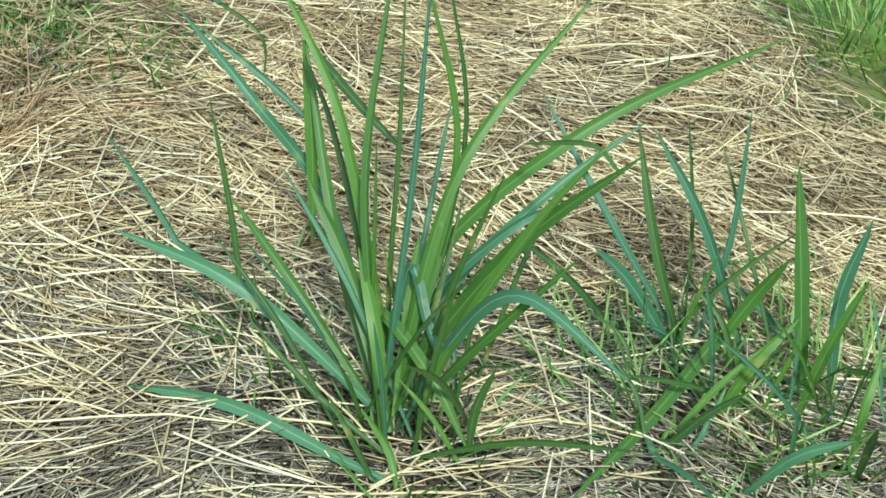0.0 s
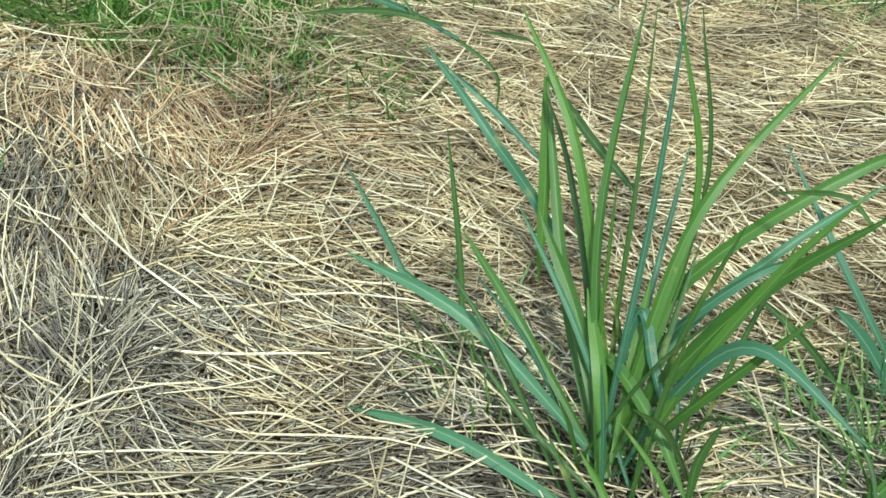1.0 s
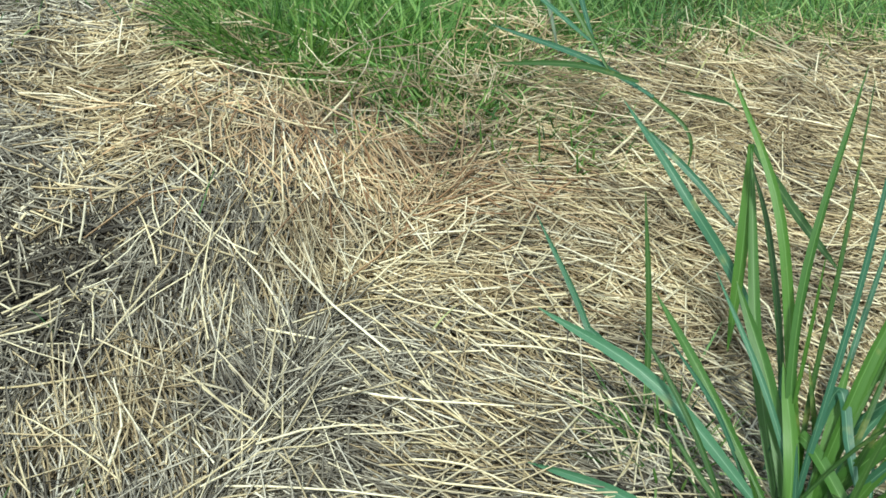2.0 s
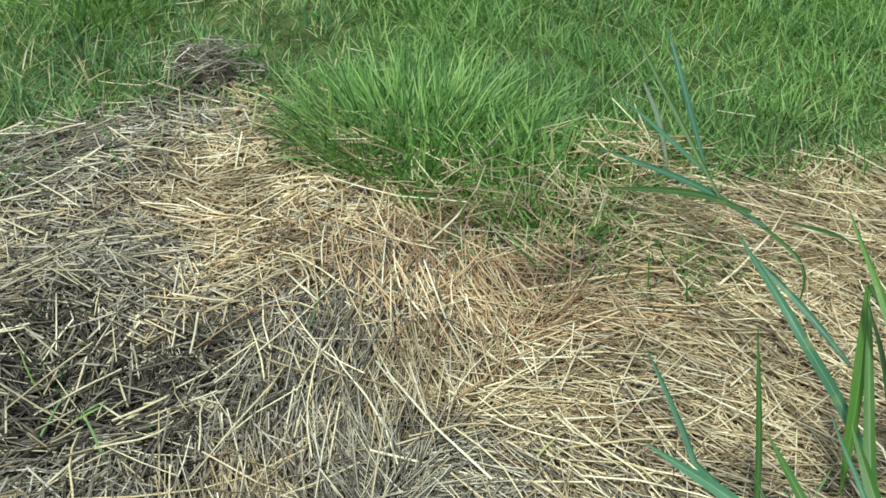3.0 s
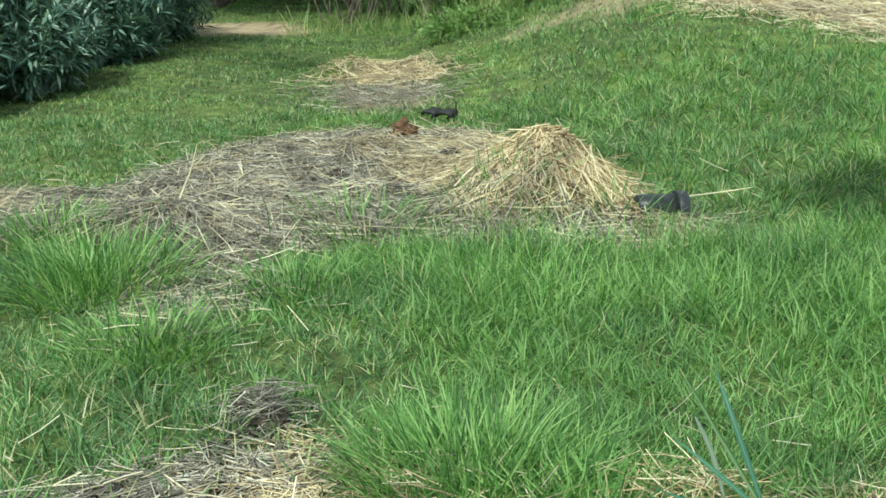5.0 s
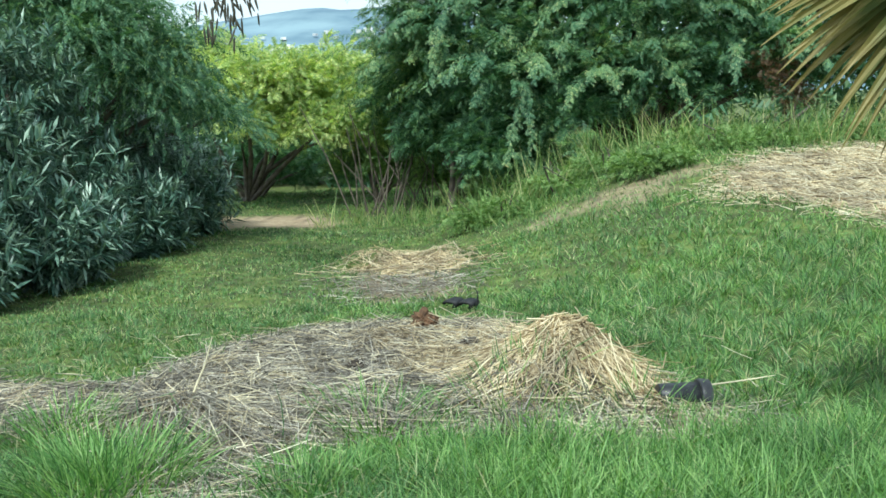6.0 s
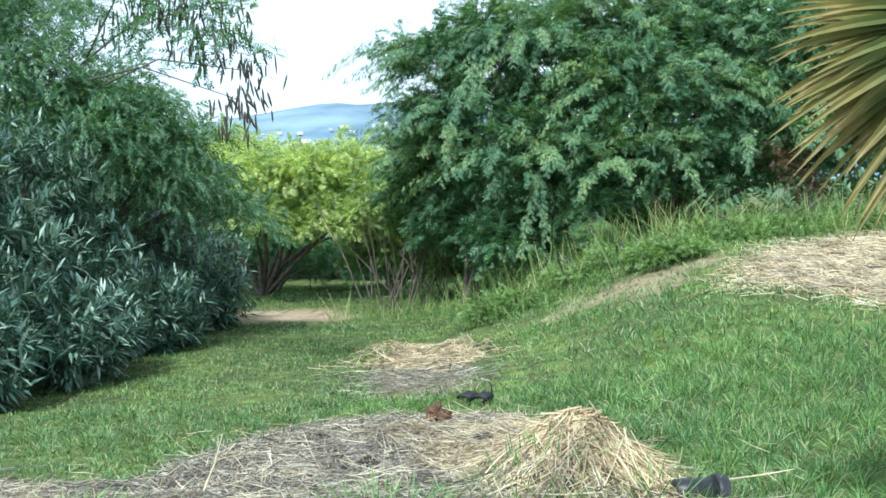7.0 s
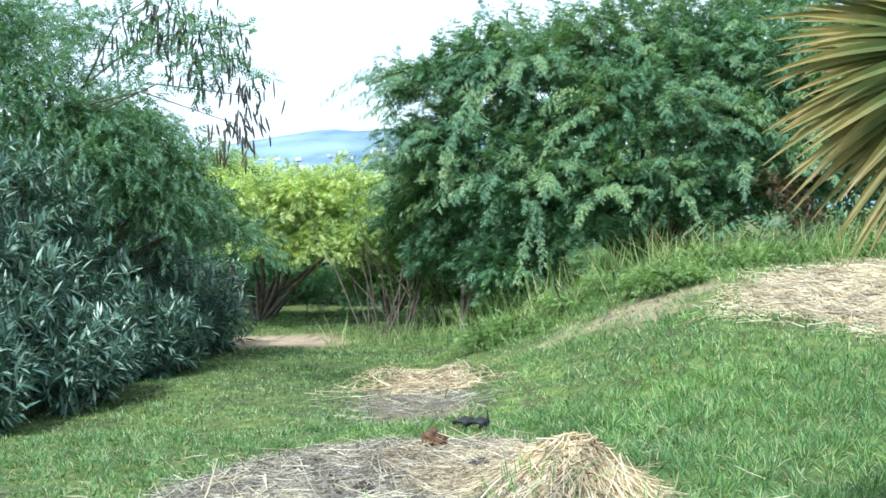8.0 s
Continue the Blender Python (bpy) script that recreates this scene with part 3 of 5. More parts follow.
stuff("lush_grass", lush_pieces, LUSH, "bright fresh grass growing in shaggy patches", "grass")

# sparse blades that push up through the straw
x, y = in_poly(NEAR_BED, 9000, 0.05, 46)
edge = inside(x, y, NEAR_BED)
keep = (rng.random(len(x)) < 0.55 * smooth(0.45, 0.0, edge) + 0.02) | ((x > 0.35) & (y < 2.2) & (rng.random(len(x)) < 0.8))
keep |= (np.hypot(x + 0.98, (y - 2.87) * 1.4) < 0.3) | (np.hypot(x + 0.28, y - 1.79) < 0.1)
stuff("sparse_grass", [shaggy(x[keep], y[keep], 0.13 + 0.04 * wave(x[keep], y[keep], 0.5, 47), 0.005, 48, 0.12, LONG_BLADE)], LAWN, "sparse green grass blades growing through the straw", "grass")
x, y = in_poly(HEAP_BED, 16000, 0.1, 49)
edge = inside(x, y, HEAP_BED)
v, u = axes(x, y)
keep = rng.random(len(x)) < 0.5 * smooth(0.35, 0.0, edge) + 0.4 * smooth(6.6, 5.6, u)
stuff("sparse_grass", [shaggy(x[keep], y[keep], 0.17 + 0 * x[keep], 0.006, 50, 0.2, LONG_BLADE)], LAWN, "sparse grass blades at the edge of the middle bed", "grass")


x, y = in_poly(FAR_BED, 5000, 0.1, 65)
keep = rng.random(len(x)) < 0.3
stuff("sparse_grass", [shaggy(x[keep], y[keep], 0.1 + 0 * x[keep], 0.009, 66, 0.2, BLADE)], LAWN, "short grass growing through the farther straw", "grass")
r = np.random.default_rng(67)
x, y = place(r.uniform(-2.5, 3, 1100), r.uniform(2.4, 9.5, 1100))
keep = (beds_clear(x, y) < 0) & (r.random(1100) < smooth(-1.3, -0.1, beds_clear(x, y)))
stuff("stray_straw", [strewn(x[keep], y[keep], (0.08, 0.28), 0.0036, 68, 0.1, 0.5, 0.1)], PALE_STRAW, "stray pale straws scattered over the lawn", "straw")
x, y = place(r.uniform(-6, 6, 26000), r.uniform(-5, 2.2, 26000))
keep = beds_clear(x, y) < 0.05
stuff("near_lawn", [shaggy(x[keep], y[keep], 0.08 + 0 * x[keep], 0.012, 69, 0.2, BLADE)], LAWN, "short green lawn around the near bed", "grass")


def grass_tuft(cx, cy, n, spread, height, seed, label, width=0.006):
    r = np.random.default_rng(seed)
    a, d = r.uniform(0, 6.28, n), spread * np.sqrt(r.random(n))
    x, y = cx + d * np.cos(a), cy + d * np.sin(a)
    along = np.stack([np.cos(a) * d / spread * 0.8 + r.normal(0, 0.4, n), np.sin(a) * d / spread * 0.8 + r.normal(0, 0.4, n), np.ones(n)], -1)
    up = np.stack([-np.cos(a), -np.sin(a), np.full(n, 0.3)], -1) + r.normal(0, 0.4, (n, 3))
    blades = scatter(LONG_BLADE, on_ground(x, y, -0.01), along, up, height * r.uniform(0.4, 1.15, n), width, -np.abs(r.normal(0.3, 0.25, n)))
    ob = new("grass_tuft", mesh_of("grass_tuft", *blades, LUSH))
    return tagged(ob, label, "grass tuft", "grass tufts", "stuff")


grass_tuft(-1.66, 3.28, 1400, 0.38, 0.25, 41, "lush bright green grass tuft at the edge of the straw")
grass_tuft(-1.24, 3.13, 600, 0.3, 0.2, 42, "low green grass tuft beside the straw bed")
grass_tuft(-3.36, 3.85, 700, 0.3, 0.2, 43, "lush green grass tuft beside the trodden path")
grass_tuft(-4.17, 4.49, 1000, 0.4, 0.3, 44, "large bright green grass tuft beside the bed")
grass_tuft(-4.90, 5.00, 420, 0.3, 0.22, 109, "grass tuft growing over the end of the bed")
grass_tuft(-3.26, 4.85, 420, 0.34, 0.2, 110, "grass tuft at the edge of the matted straw")
grass_tuft(-2.90, 6.30, 260, 0.36, 0.24, 115, "loose grass tuft in front of the straw heap")
grass_tuft(-2.25, 6.50, 220, 0.32, 0.22, 116, "loose grass tuft beside the straw heap")
grass_tuft(-3.50, 5.90, 260, 0.36, 0.22, 117, "loose grass tuft growing through the matted straw")
grass_tuft(0.46, 1.67, 170, 0.22, 0.2, 101, "fine grass blades among the broad leaves", 0.005)
grass_tuft(0.77, 1.69, 220, 0.26, 0.22, 102, "fine grass blades around the smaller clump", 0.005)
grass_tuft(-0.00, 1.53, 90, 0.14, 0.16, 103, "fine grass blades at the foot of the clump", 0.005)
grass_tuft(-0.28, 1.79, 70, 0.1, 0.16, 104, "small tuft of fine green grass in straw", 0.005)
grass_tuft(-0.98, 2.86, 240, 0.3, 0.17, 105, "thin grass tuft mixed with fallen straw", 0.005)
grass_tuft(-0.72, 2.85, 110, 0.18, 0.14, 106, "thin weedy tuft mixed with straw", 0.006)
grass_tuft(-1.90, 1.73, 14, 0.08, 0.16, 107, "few dark grass blades in a damp hollow", 0.007)
grass_tuft(-2.65, 2.23, 70, 0.16, 0.35, 108, "tall thin grass at the bed end", 0.005)
grass_tuft(1.22, 3.3, 300, 0.26, 0.24, 45, "tall green grass tuft at the end of the bed", 0.005)


# ---- trees ----
def crown_mesh(name, blobs, sprays, per, leaf_len, leaf_wide, droop, material, seed, shape=FEATHER_LEAF, inner=0.5, reach=0.9):
    """Leafy sprays that start in the outer part of overlapping lobes and arch outward and down."""
    r = np.random.default_rng(seed)
    sizes = np.array([b[3] * b[4] * b[5] for b in blobs]) ** 0.6
    pick = r.choice(len(blobs), sprays, p=sizes / sizes.sum())
    blobs = np.array(blobs, float)[pick]
    d = sphere_dirs(sprays, r)
    d[:, 2] = np.where(d[:, 2] < -0.3, -0.5 * d[:, 2], d[:, 2])
    rad = r.uniform(inner, 1.0, sprays)[:, None]
    start = blobs[:, :3] + d * rad * blobs[:, 3:6]
    out = unit(d * np.array([1, 1, 0.5]) + r.normal(0, 0.35, (sprays, 3)))
    size = r.uniform(0.5, 1.1, sprays)
    at, along = [], []
    for k in range(per):
        s = (k / per) * size * reach
        p = start + out * s[:, None] + np.array([0, 0, -1.0]) * (droop * s * s)[:, None]
        side = unit(out * 0.8 + np.array([0, 0, -1.0]) * (2 * droop * s)[:, None] + r.normal(0, 0.42, (sprays, 3)))
        at.append(p + r.normal(0, 0.03, p.shape))
        along.append(side)
    at, along = np.concatenate(at), np.concatenate(along)
    up = np.tile([0.0, 0, 1], (len(at), 1)) + r.normal(0, 0.5, (len(at), 3))
    size = leaf_len * r.uniform(0.6, 1.2, len(at))
    leaves = scatter(shape, at, along, up, size, size * leaf_wide, -0.15)
    return mesh_of(name, *leaves, material)


def plume_mesh(name, blobs, boughs, length, droop, rise, material, seed, leaf_len=0.15, nodes=18, per=5):
    """Long boughs that rise out of the lobes and arch over, each fringed on both sides with feathery leaves."""
    r = np.random.default_rng(seed)
    sizes = np.array([b[3] * b[4] * b[5] for b in blobs]) ** 0.6
    lobe = np.array(blobs, float)[r.choice(len(blobs), boughs, p=sizes / sizes.sum())]
    d = sphere_dirs(boughs, r)
    d[:, 2] = np.where(d[:, 2] < -0.25, -0.6 * d[:, 2], d[:, 2])
    start = lobe[:, :3] + d * r.uniform(0.35, 0.85, boughs)[:, None] * lobe[:, 3:6]
    out = unit(d * np.array([1, 1, 0.35]) + np.array([0, 0, rise]) + r.normal(0, 0.3, (boughs, 3)))
    reach = length * r.uniform(0.55, 1.15, boughs)
    fall = droop * r.uniform(0.6, 1.4, boughs)
    at, along, up, size = [], [], [], []
    down = np.array([0, 0, -1.0])
    for k in range(nodes):
        f = (k + 1) / nodes
        s = f * reach
        tangent = unit(out + down * (2 * fall * s)[:, None])
        aside = unit(np.cross(tangent, [0, 0, 1.0]) + 1e-4)
        p = start + out * s[:, None] + down * (fall * s * s)[:, None]
        for j in range(per):
            hand = (1.0 if j % 2 else -1.0) * r.uniform(0.35, 1.1, boughs)[:, None]
            at.append(p + r.normal(0, 0.025, p.shape))
            along.append(tangent * 0.75 + aside * hand + down * 0.3 + r.normal(0, 0.22, p.shape))
            up.append(np.cross(aside, tangent) + r.normal(0, 0.3, p.shape))
            size.append(leaf_len * (1.15 - 0.55 * f) * r.uniform(0.65, 1.2, boughs))
    size = np.concatenate(size)
    return mesh_of(name, *scatter(FEATHER_LEAF, np.concatenate(at), np.concatenate(along), np.concatenate(up), size, size * 0.4, -0.2), material)


def limbs(base, blobs, radius, seed, rise=0.4):
    r = random.Random(seed)
    pieces, base = [], Vector(base)
    for b in blobs:
        end = Vector(b[:3]) + Vector((0, 0, 0.3 * b[5]))
        mid = base.lerp(end, 0.5) + Vector((r.uniform(-0.3, 0.3), r.uniform(-0.3, 0.3), rise * r.uniform(0.3, 1)))
        q = base.lerp(mid, 0.5) + Vector((r.uniform(-0.1, 0.1), r.uniform(-0.1, 0.1), 0.1))
        pieces.append(tube([base, q, mid, mid.lerp(end, 0.6), end], [radius, radius * 0.8, radius * 0.55, radius * 0.35, radius * 0.12], 7))
    return joined(pieces)


def vu(aside, ahead, z, *size):
    return (*place(aside, ahead), z, *size)


def tree(name, base, blobs, label, category, leaf, radius, seed):
    """A tree from its foot (aside, ahead), leafy lobes and leaf settings."""
    bx, by = place(*base)
    bz = float(ground_z(bx, by))
    ob = thing(name, (0, 0, 0), label, category)
    lobes = [vu(*b) for b in blobs]
    r = np.random.default_rng(seed + 100)
    crown = []
    for b in lobes:
        crown.append((*b[:3], b[3] * 0.75, b[4] * 0.75, b[5] * 0.75))
        for d in sphere_dirs(7, r):
            d[2] = abs(d[2]) if d[2] < -0.4 else d[2]
            k = r.uniform(0.28, 0.46)
            crown.append((b[0] + d[0] * b[3] * 0.72, b[1] + d[1] * b[4] * 0.72, b[2] + d[2] * b[5] * 0.72, b[3] * k, b[4] * k, b[5] * k))
    part("trunk", mesh_of("trunk", *limbs((bx, by, bz - 0.05), lobes, radius, seed), BARK, True), ob)
    part("crown", crown_mesh("crown", crown, seed=seed, **leaf), ob)
    return ob


WEEPING_LOBES = [(-0.05, 19.7, 3.65, 0.6, 0.9, 0.6), (0.8, 19.8, 4.0, 0.8, 1.0, 0.5), (0.5, 19.6, 2.8, 1.1, 1.4, 1.0), (-0.1, 20.4, 2.3, 0.7, 0.9, 0.7), (1.7, 20.0, 3.85, 1.2, 1.8, 0.7), (4.4, 20.0, 3.7, 2.0, 2.0, 0.95), (3.0, 18.8, 3.0, 1.7, 1.2, 1.1),
                 (5.8, 18.6, 3.3, 1.7, 1.4, 1.3), (1.2, 19.0, 2.0, 1.2, 1.2, 0.8), (7.4, 19.5, 3.5, 2.0, 2.0, 1.1), (3.1, 20.2, 4.0, 1.2, 1.6, 0.6), (2.5, 18.5, 2.0, 1.2, 0.7, 0.7), (4.4, 18.2, 2.2, 1.3, 0.7, 0.7)]
weeping = tree("weeping_tree", (3.0, 20.5), WEEPING_LOBES, "large dark green feathery tree with weeping branches", "tree",
               dict(sprays=1700, per=10, leaf_len=0.18, leaf_wide=0.36, droop=0.6, material=DARK_FEATHER, reach=0.6, inner=0.15), 0.11, 51)
part("foliage", plume_mesh("foliage", [vu(*b) for b in WEEPING_LOBES], 1000, 1.3, 0.42, 0.3, PLUME_LEAF, 151, 0.13, 19, 5), weeping, "arching feathery boughs with pale green tips")
part("treetop", plume_mesh("treetop", [vu(1.6, 19.8, 4.2, 1.1, 1.2, 0.5), vu(3.3, 19.8, 4.5, 1.4, 1.2, 0.5), vu(5.2, 19.6, 4.6, 1.5, 1.2, 0.5), vu(7.2, 19.4, 4.6, 1.6, 1.2, 0.5)], 200, 1.0, 0.2, 1.1, PLUME_LEAF, 152, 0.13, 14, 4),
     weeping, "loose upright shoots against the sky")
tree("yellow_green_tree", (-3.4, 23.5), [(-3.2, 22.2, 2.1, 1.2, 1.2, 0.8), (-2.0, 22.6, 1.9, 0.9, 1.0, 0.9), (-4.2, 23.0, 2.2, 1.1, 1.2, 0.8), (-1.4, 23.4, 1.8, 0.7, 0.9, 0.8), (-2.6, 22.2, 1.4, 0.9, 0.7, 0.6), (-1.7, 22.1, 1.3, 0.7, 0.6, 0.5), (-1.2, 22.6, 1.2, 0.5, 0.6, 0.5), (-3.1, 21.8, 1.4, 0.45, 0.5, 0.35)],
     "yellow-green leafy tree lit by the sun", "tree",
     dict(sprays=2300, per=9, leaf_len=0.16, leaf_wide=0.45, droop=0.4, material=YELLOW_LEAF, reach=0.5), 0.055, 52)
tree("podded_tree", (-5.4, 16.4), [(-4.4, 15.6, 2.6, 1.2, 1.2, 0.8), (-5.6, 15.6, 3.8, 1.1, 1.4, 1.1), (-3.8, 15.6, 2.1, 0.7, 0.9, 0.6), (-4.0, 16.0, 2.9, 0.6, 0.8, 0.5), (-3.35, 15.9, 2.3, 0.5, 0.8, 0.45), (-3.2, 16.3, 1.7, 0.35, 0.6, 0.4), (-2.9, 17.4, 1.55, 0.25, 0.4, 0.22), (-4.9, 15.2, 3.2, 0.8, 0.9, 0.6)],
     "feathery green tree hung with dark seed pods", "tree",
     dict(sprays=1550, per=10, leaf_len=0.155, leaf_wide=0.34, droop=0.6, material=FEATHER, reach=0.8), 0.12, 53)
tree("slope_shrub", (0.2, 19.4), [(0.1, 20.0, 1.2, 0.6, 0.6, 0.6), (1.0, 18.9, 0.95, 0.7, 0.7, 0.7), (-0.2, 21.2, 1.6, 0.7, 0.7, 0.7)], "dark green shrub under the weeping tree", "shrub",
     dict(sprays=900, per=8, leaf_len=0.17, leaf_wide=0.5, droop=0.4, material=DARK_FEATHER, reach=0.4), 0.05, 54)
tree("slope_shrub", (3.0, 18.6), [(2.0, 18.6, 1.6, 0.9, 0.6, 0.8), (3.4, 18.4, 1.8, 0.9, 0.6, 0.8), (4.6, 18.2, 2.0, 0.9, 0.6, 0.9), (5.9, 18.0, 2.1, 1.0, 0.6, 0.9), (7.2, 18.0, 2.2, 1.0, 0.6, 1.0)], "dense dark green shrubbery along the top of the bank", "shrub",
     dict(sprays=1000, per=8, leaf_len=0.17, leaf_wide=0.5, droop=0.4, material=DARK_FEATHER, reach=0.4), 0.05, 55)
tree("slope_shrub", (-1.0, 22.4), [(-0.4, 21.9, 0.5, 0.7, 0.5, 0.6), (-1.3, 22.9, 0.6, 0.8, 0.5, 0.6), (0.5, 21.0, 0.5, 0.7, 0.5, 0.6), (-0.7, 21.8, 1.2, 0.6, 0.5, 0.5)], "low green shrub between the trees", "shrub",
     dict(sprays=650, per=8, leaf_len=0.12, leaf_wide=0.5, droop=0.3, material=WEED_LEAF, reach=0.35), 0.04, 155)
tree("slope_shrub", (-3.4, 25.0), [(-4.4, 25.2, 0.5, 0.9, 0.6, 0.6), (-3.2, 25.0, 0.5, 0.9, 0.6, 0.6), (-2.1, 24.6, 0.5, 0.8, 0.6, 0.6), (-5.4, 25.4, 0.6, 0.9, 0.6, 0.7)], "low dense shrubs behind the yellow-green tree", "shrub",
     dict(sprays=550, per=8, leaf_len=0.15, leaf_wide=0.5, droop=0.3, material=DARK_FEATHER, reach=0.35), 0.04, 156)
tree("dry_shrub", (4.6, 17.0), [(4.5, 17.2, 1.95, 0.3, 0.3, 0.3), (4.75, 17.2, 1.6, 0.25, 0.3, 0.3)], "dead reddish-brown shrub at the edge of the trees", "shrub",
     dict(sprays=75, per=7, leaf_len=0.08, leaf_wide=0.6, droop=0.3, material=DRY_LEAF, reach=0.3), 0.03, 56)
tree("low_bush", (2.75, 15.4), [(2.75, 15.3, 0.98, 0.3, 0.3, 0.1), (2.4, 15.2, 0.88, 0.25, 0.3, 0.08)], "low bright green bush on the brow of the bank", "shrub",
     dict(sprays=170, per=7, leaf_len=0.09, leaf_wide=0.5, droop=0.4, material=WEED_LEAF, reach=0.25), 0.02, 57)
for k, (bv, bu, wide) in enumerate(((0.35, 16.3, 0.3), (0.85, 16.2, 0.4), (1.5, 16.3, 0.45), (2.1, 16.1, 0.4), (3.5, 16.3, 0.45), (4.3, 16.5, 0.5), (5.2, 16.6, 0.5))):
    bz = float(ground_z(*place(bv, bu)))
    tree("low_bush", (bv, bu), [(bv, bu, bz + 0.1, wide, 0.35, 0.11), (bv + 0.3, bu - 0.2, bz + 0.06, 0.7 * wide, 0.3, 0.07)], "low bright green weeds on the brow of the bank", "shrub",
         dict(sprays=120, per=7, leaf_len=0.08, leaf_wide=0.5, droop=0.4, material=WEED_LEAF, reach=0.22), 0.015, 580 + k)

# a wall of far woods that closes the view behind the garden
r = np.random.default_rng(59)
n = 7000
wv, wu = r.uniform(-16, 16, n), r.uniform(27, 31, n)
wx, wy = place(wv, wu)
top = 2.6 + 0.5 * wave(wv, wu, 5, 60) + 2.5 * smooth(1, 6, wv) + 2.0 * smooth(-5.5, -9, wv)
at = np.stack([wx, wy, ground_z(wx, wy) + top * r.random(n) ** 0.8], -1)
size = r.uniform(0.4, 0.75, n)
stuff("far_woods", [scatter(FEATHER_LEAF, at, sphere_dirs(n, r), sphere_dirs(n, r), size, size * 0.6, -0.1)], FEATHER, "green thicket closing the far end of the garden", "woods")

# thin bare stems under the trees at the foot of the bank
thicket = thing("thicket", (0, 0, 0), "thicket of thin dark bare stems under the trees", "shrub")
r = random.Random(63)
for k in range(34):
    sv, su = r.uniform(-1.5, 0.9), r.uniform(20.2, 21.6)
    sx, sy = place(sv, su)
    sz = float(ground_z(sx, sy)) - 0.03
    tx, ty = place(sv + r.uniform(-0.9, 0.5), su + r.uniform(-0.3, 0.5))
    high = r.uniform(0.8, 2.0)
    part("stem", mesh_of("stem", *tube([(sx, sy, sz), ((sx + tx) / 2 + r.uniform(-0.1, 0.1), (sy + ty) / 2, sz + high * 0.55), (tx, ty, sz + high)], [0.014, 0.011, 0.005], 6), BARK, True), thicket)
r = np.random.default_rng(64)
n = 420
tv, tu = r.uniform(-1.8, 0.8, n), r.normal(18.9, 0.35, n)
tx, ty = place(tv, tu)
lean = np.stack([r.normal(0, 0.35, n), r.normal(0, 0.35, n), np.ones(n)], -1)
stuff("tall_weeds", [scatter(LONG_BLADE, on_ground(tx, ty), lean, sphere_dirs(n, r) * [1, 1, 0.1], 0.12 + 0.4 * r.random(n) ** 1.8, 0.008, r.normal(0, 0.35, n))], DRY_GRASS, "tall seeding weeds at the edge of the lawn", "weeds")

# tall dry grass along the brow of the bank
r = np.random.default_rng(60)
n = 3200
gv2, gu2 = 0.3 + 6.2 * r.random(n) ** 0.8, r.normal(16.9, 0.6, n)
gv2 = gv2 + 0.25 * wave(gv2, gu2, 0.7, 61)
gx2, gy2 = place(gv2, gu2)
lean = np.stack([r.normal(0, 0.4, n), r.normal(0, 0.4, n), np.ones(n)], -1)
stuff("tall_dry_grass", [scatter(LONG_BLADE, on_ground(gx2, gy2), lean, sphere_dirs(n, r) * [1, 1, 0.1], 0.14 + 0.62 * r.random(n) ** 1.9, 0.008, r.normal(0, 0.35, n))], DRY_GRASS, "tall dry grass standing along the brow of the bank", "grass")


# ---- oleander hedge ----
def oleander(base, blobs, seed, shoots):
    r = np.random.default_rng(seed)
    lobes = np.array([vu(*b) for b in blobs], float)
    ob = thing("oleander_bush", (0, 0, 0), "dense oleander bush with long grey-green leaves", "shrub", "oleander hedge")
    pick = r.integers(0, len(lobes), shoots)
    d = sphere_dirs(shoots, r)
    tip = lobes[pick, :3] + d * lobes[pick, 3:6] * r.uniform(0.6, 1.05, shoots)[:, None]
    tip[:, 2] = np.maximum(tip[:, 2], ground_z(tip[:, 0], tip[:, 1]) + 0.08)
    axis = unit(d * np.array([1, 1, 0.4]) + np.array([0, 0, 0.55]) + r.normal(0, 0.3, (shoots, 3)))
    at, along = [], []
    for k in range(18):
        ring = unit(np.cross(axis, r.normal(size=(shoots, 3))))
        at.append(tip - axis * (0.36 * (k / 18.0)))
        along.append(axis * (0.95 - 0.75 * k / 18.0) + ring)
    at, along = np.concatenate(at), np.concatenate(along)
    size = r.uniform(0.12, 0.2, len(at))
    up = np.tile([0.0, 0, 1], (len(at), 1)) + r.normal(0, 0.3, (len(at), 3))
    part("foliage", mesh_of("foliage", *scatter(LANCE, at, along, up, size, size * 0.19, -0.12), OLEANDER), ob)
    bx, by = place(*base)
    part("stems", mesh_of("stems", *limbs((bx, by, float(ground_z(bx, by)) - 0.05), lobes, 0.05, seed), BARK), ob)


oleander((-5.0, 12.0), [(-4.9, 11.8, 0.9, 1.1, 1.2, 1.0), (-5.2, 12.2, 2.1, 1.0, 1.2, 0.9), (-4.6, 12.6, 1.2, 0.9, 1.0, 1.0), (-4.25, 11.3, 0.5, 0.6, 0.7, 0.5), (-3.75, 12.9, 0.5, 0.6, 0.9, 0.5)], 61, 1500)
oleander((-4.5, 14.2), [(-4.3, 14.0, 0.9, 0.9, 1.2, 0.9), (-4.7, 14.2, 2.0, 0.9, 1.2, 0.8), (-3.5, 15.0, 0.5, 0.55, 1.0, 0.5)], 62, 1050)
oleander((-4.2, 17.0), [(-3.9, 16.5, 0.8, 0.8, 1.4, 0.8), (-3.8, 18.5, 0.8, 0.8, 1.2, 0.8), (-4.3, 17.0, 1.4, 0.8, 1.4, 0.8), (-3.3, 17.5, 0.5, 0.5, 1.0, 0.5)], 63, 950)


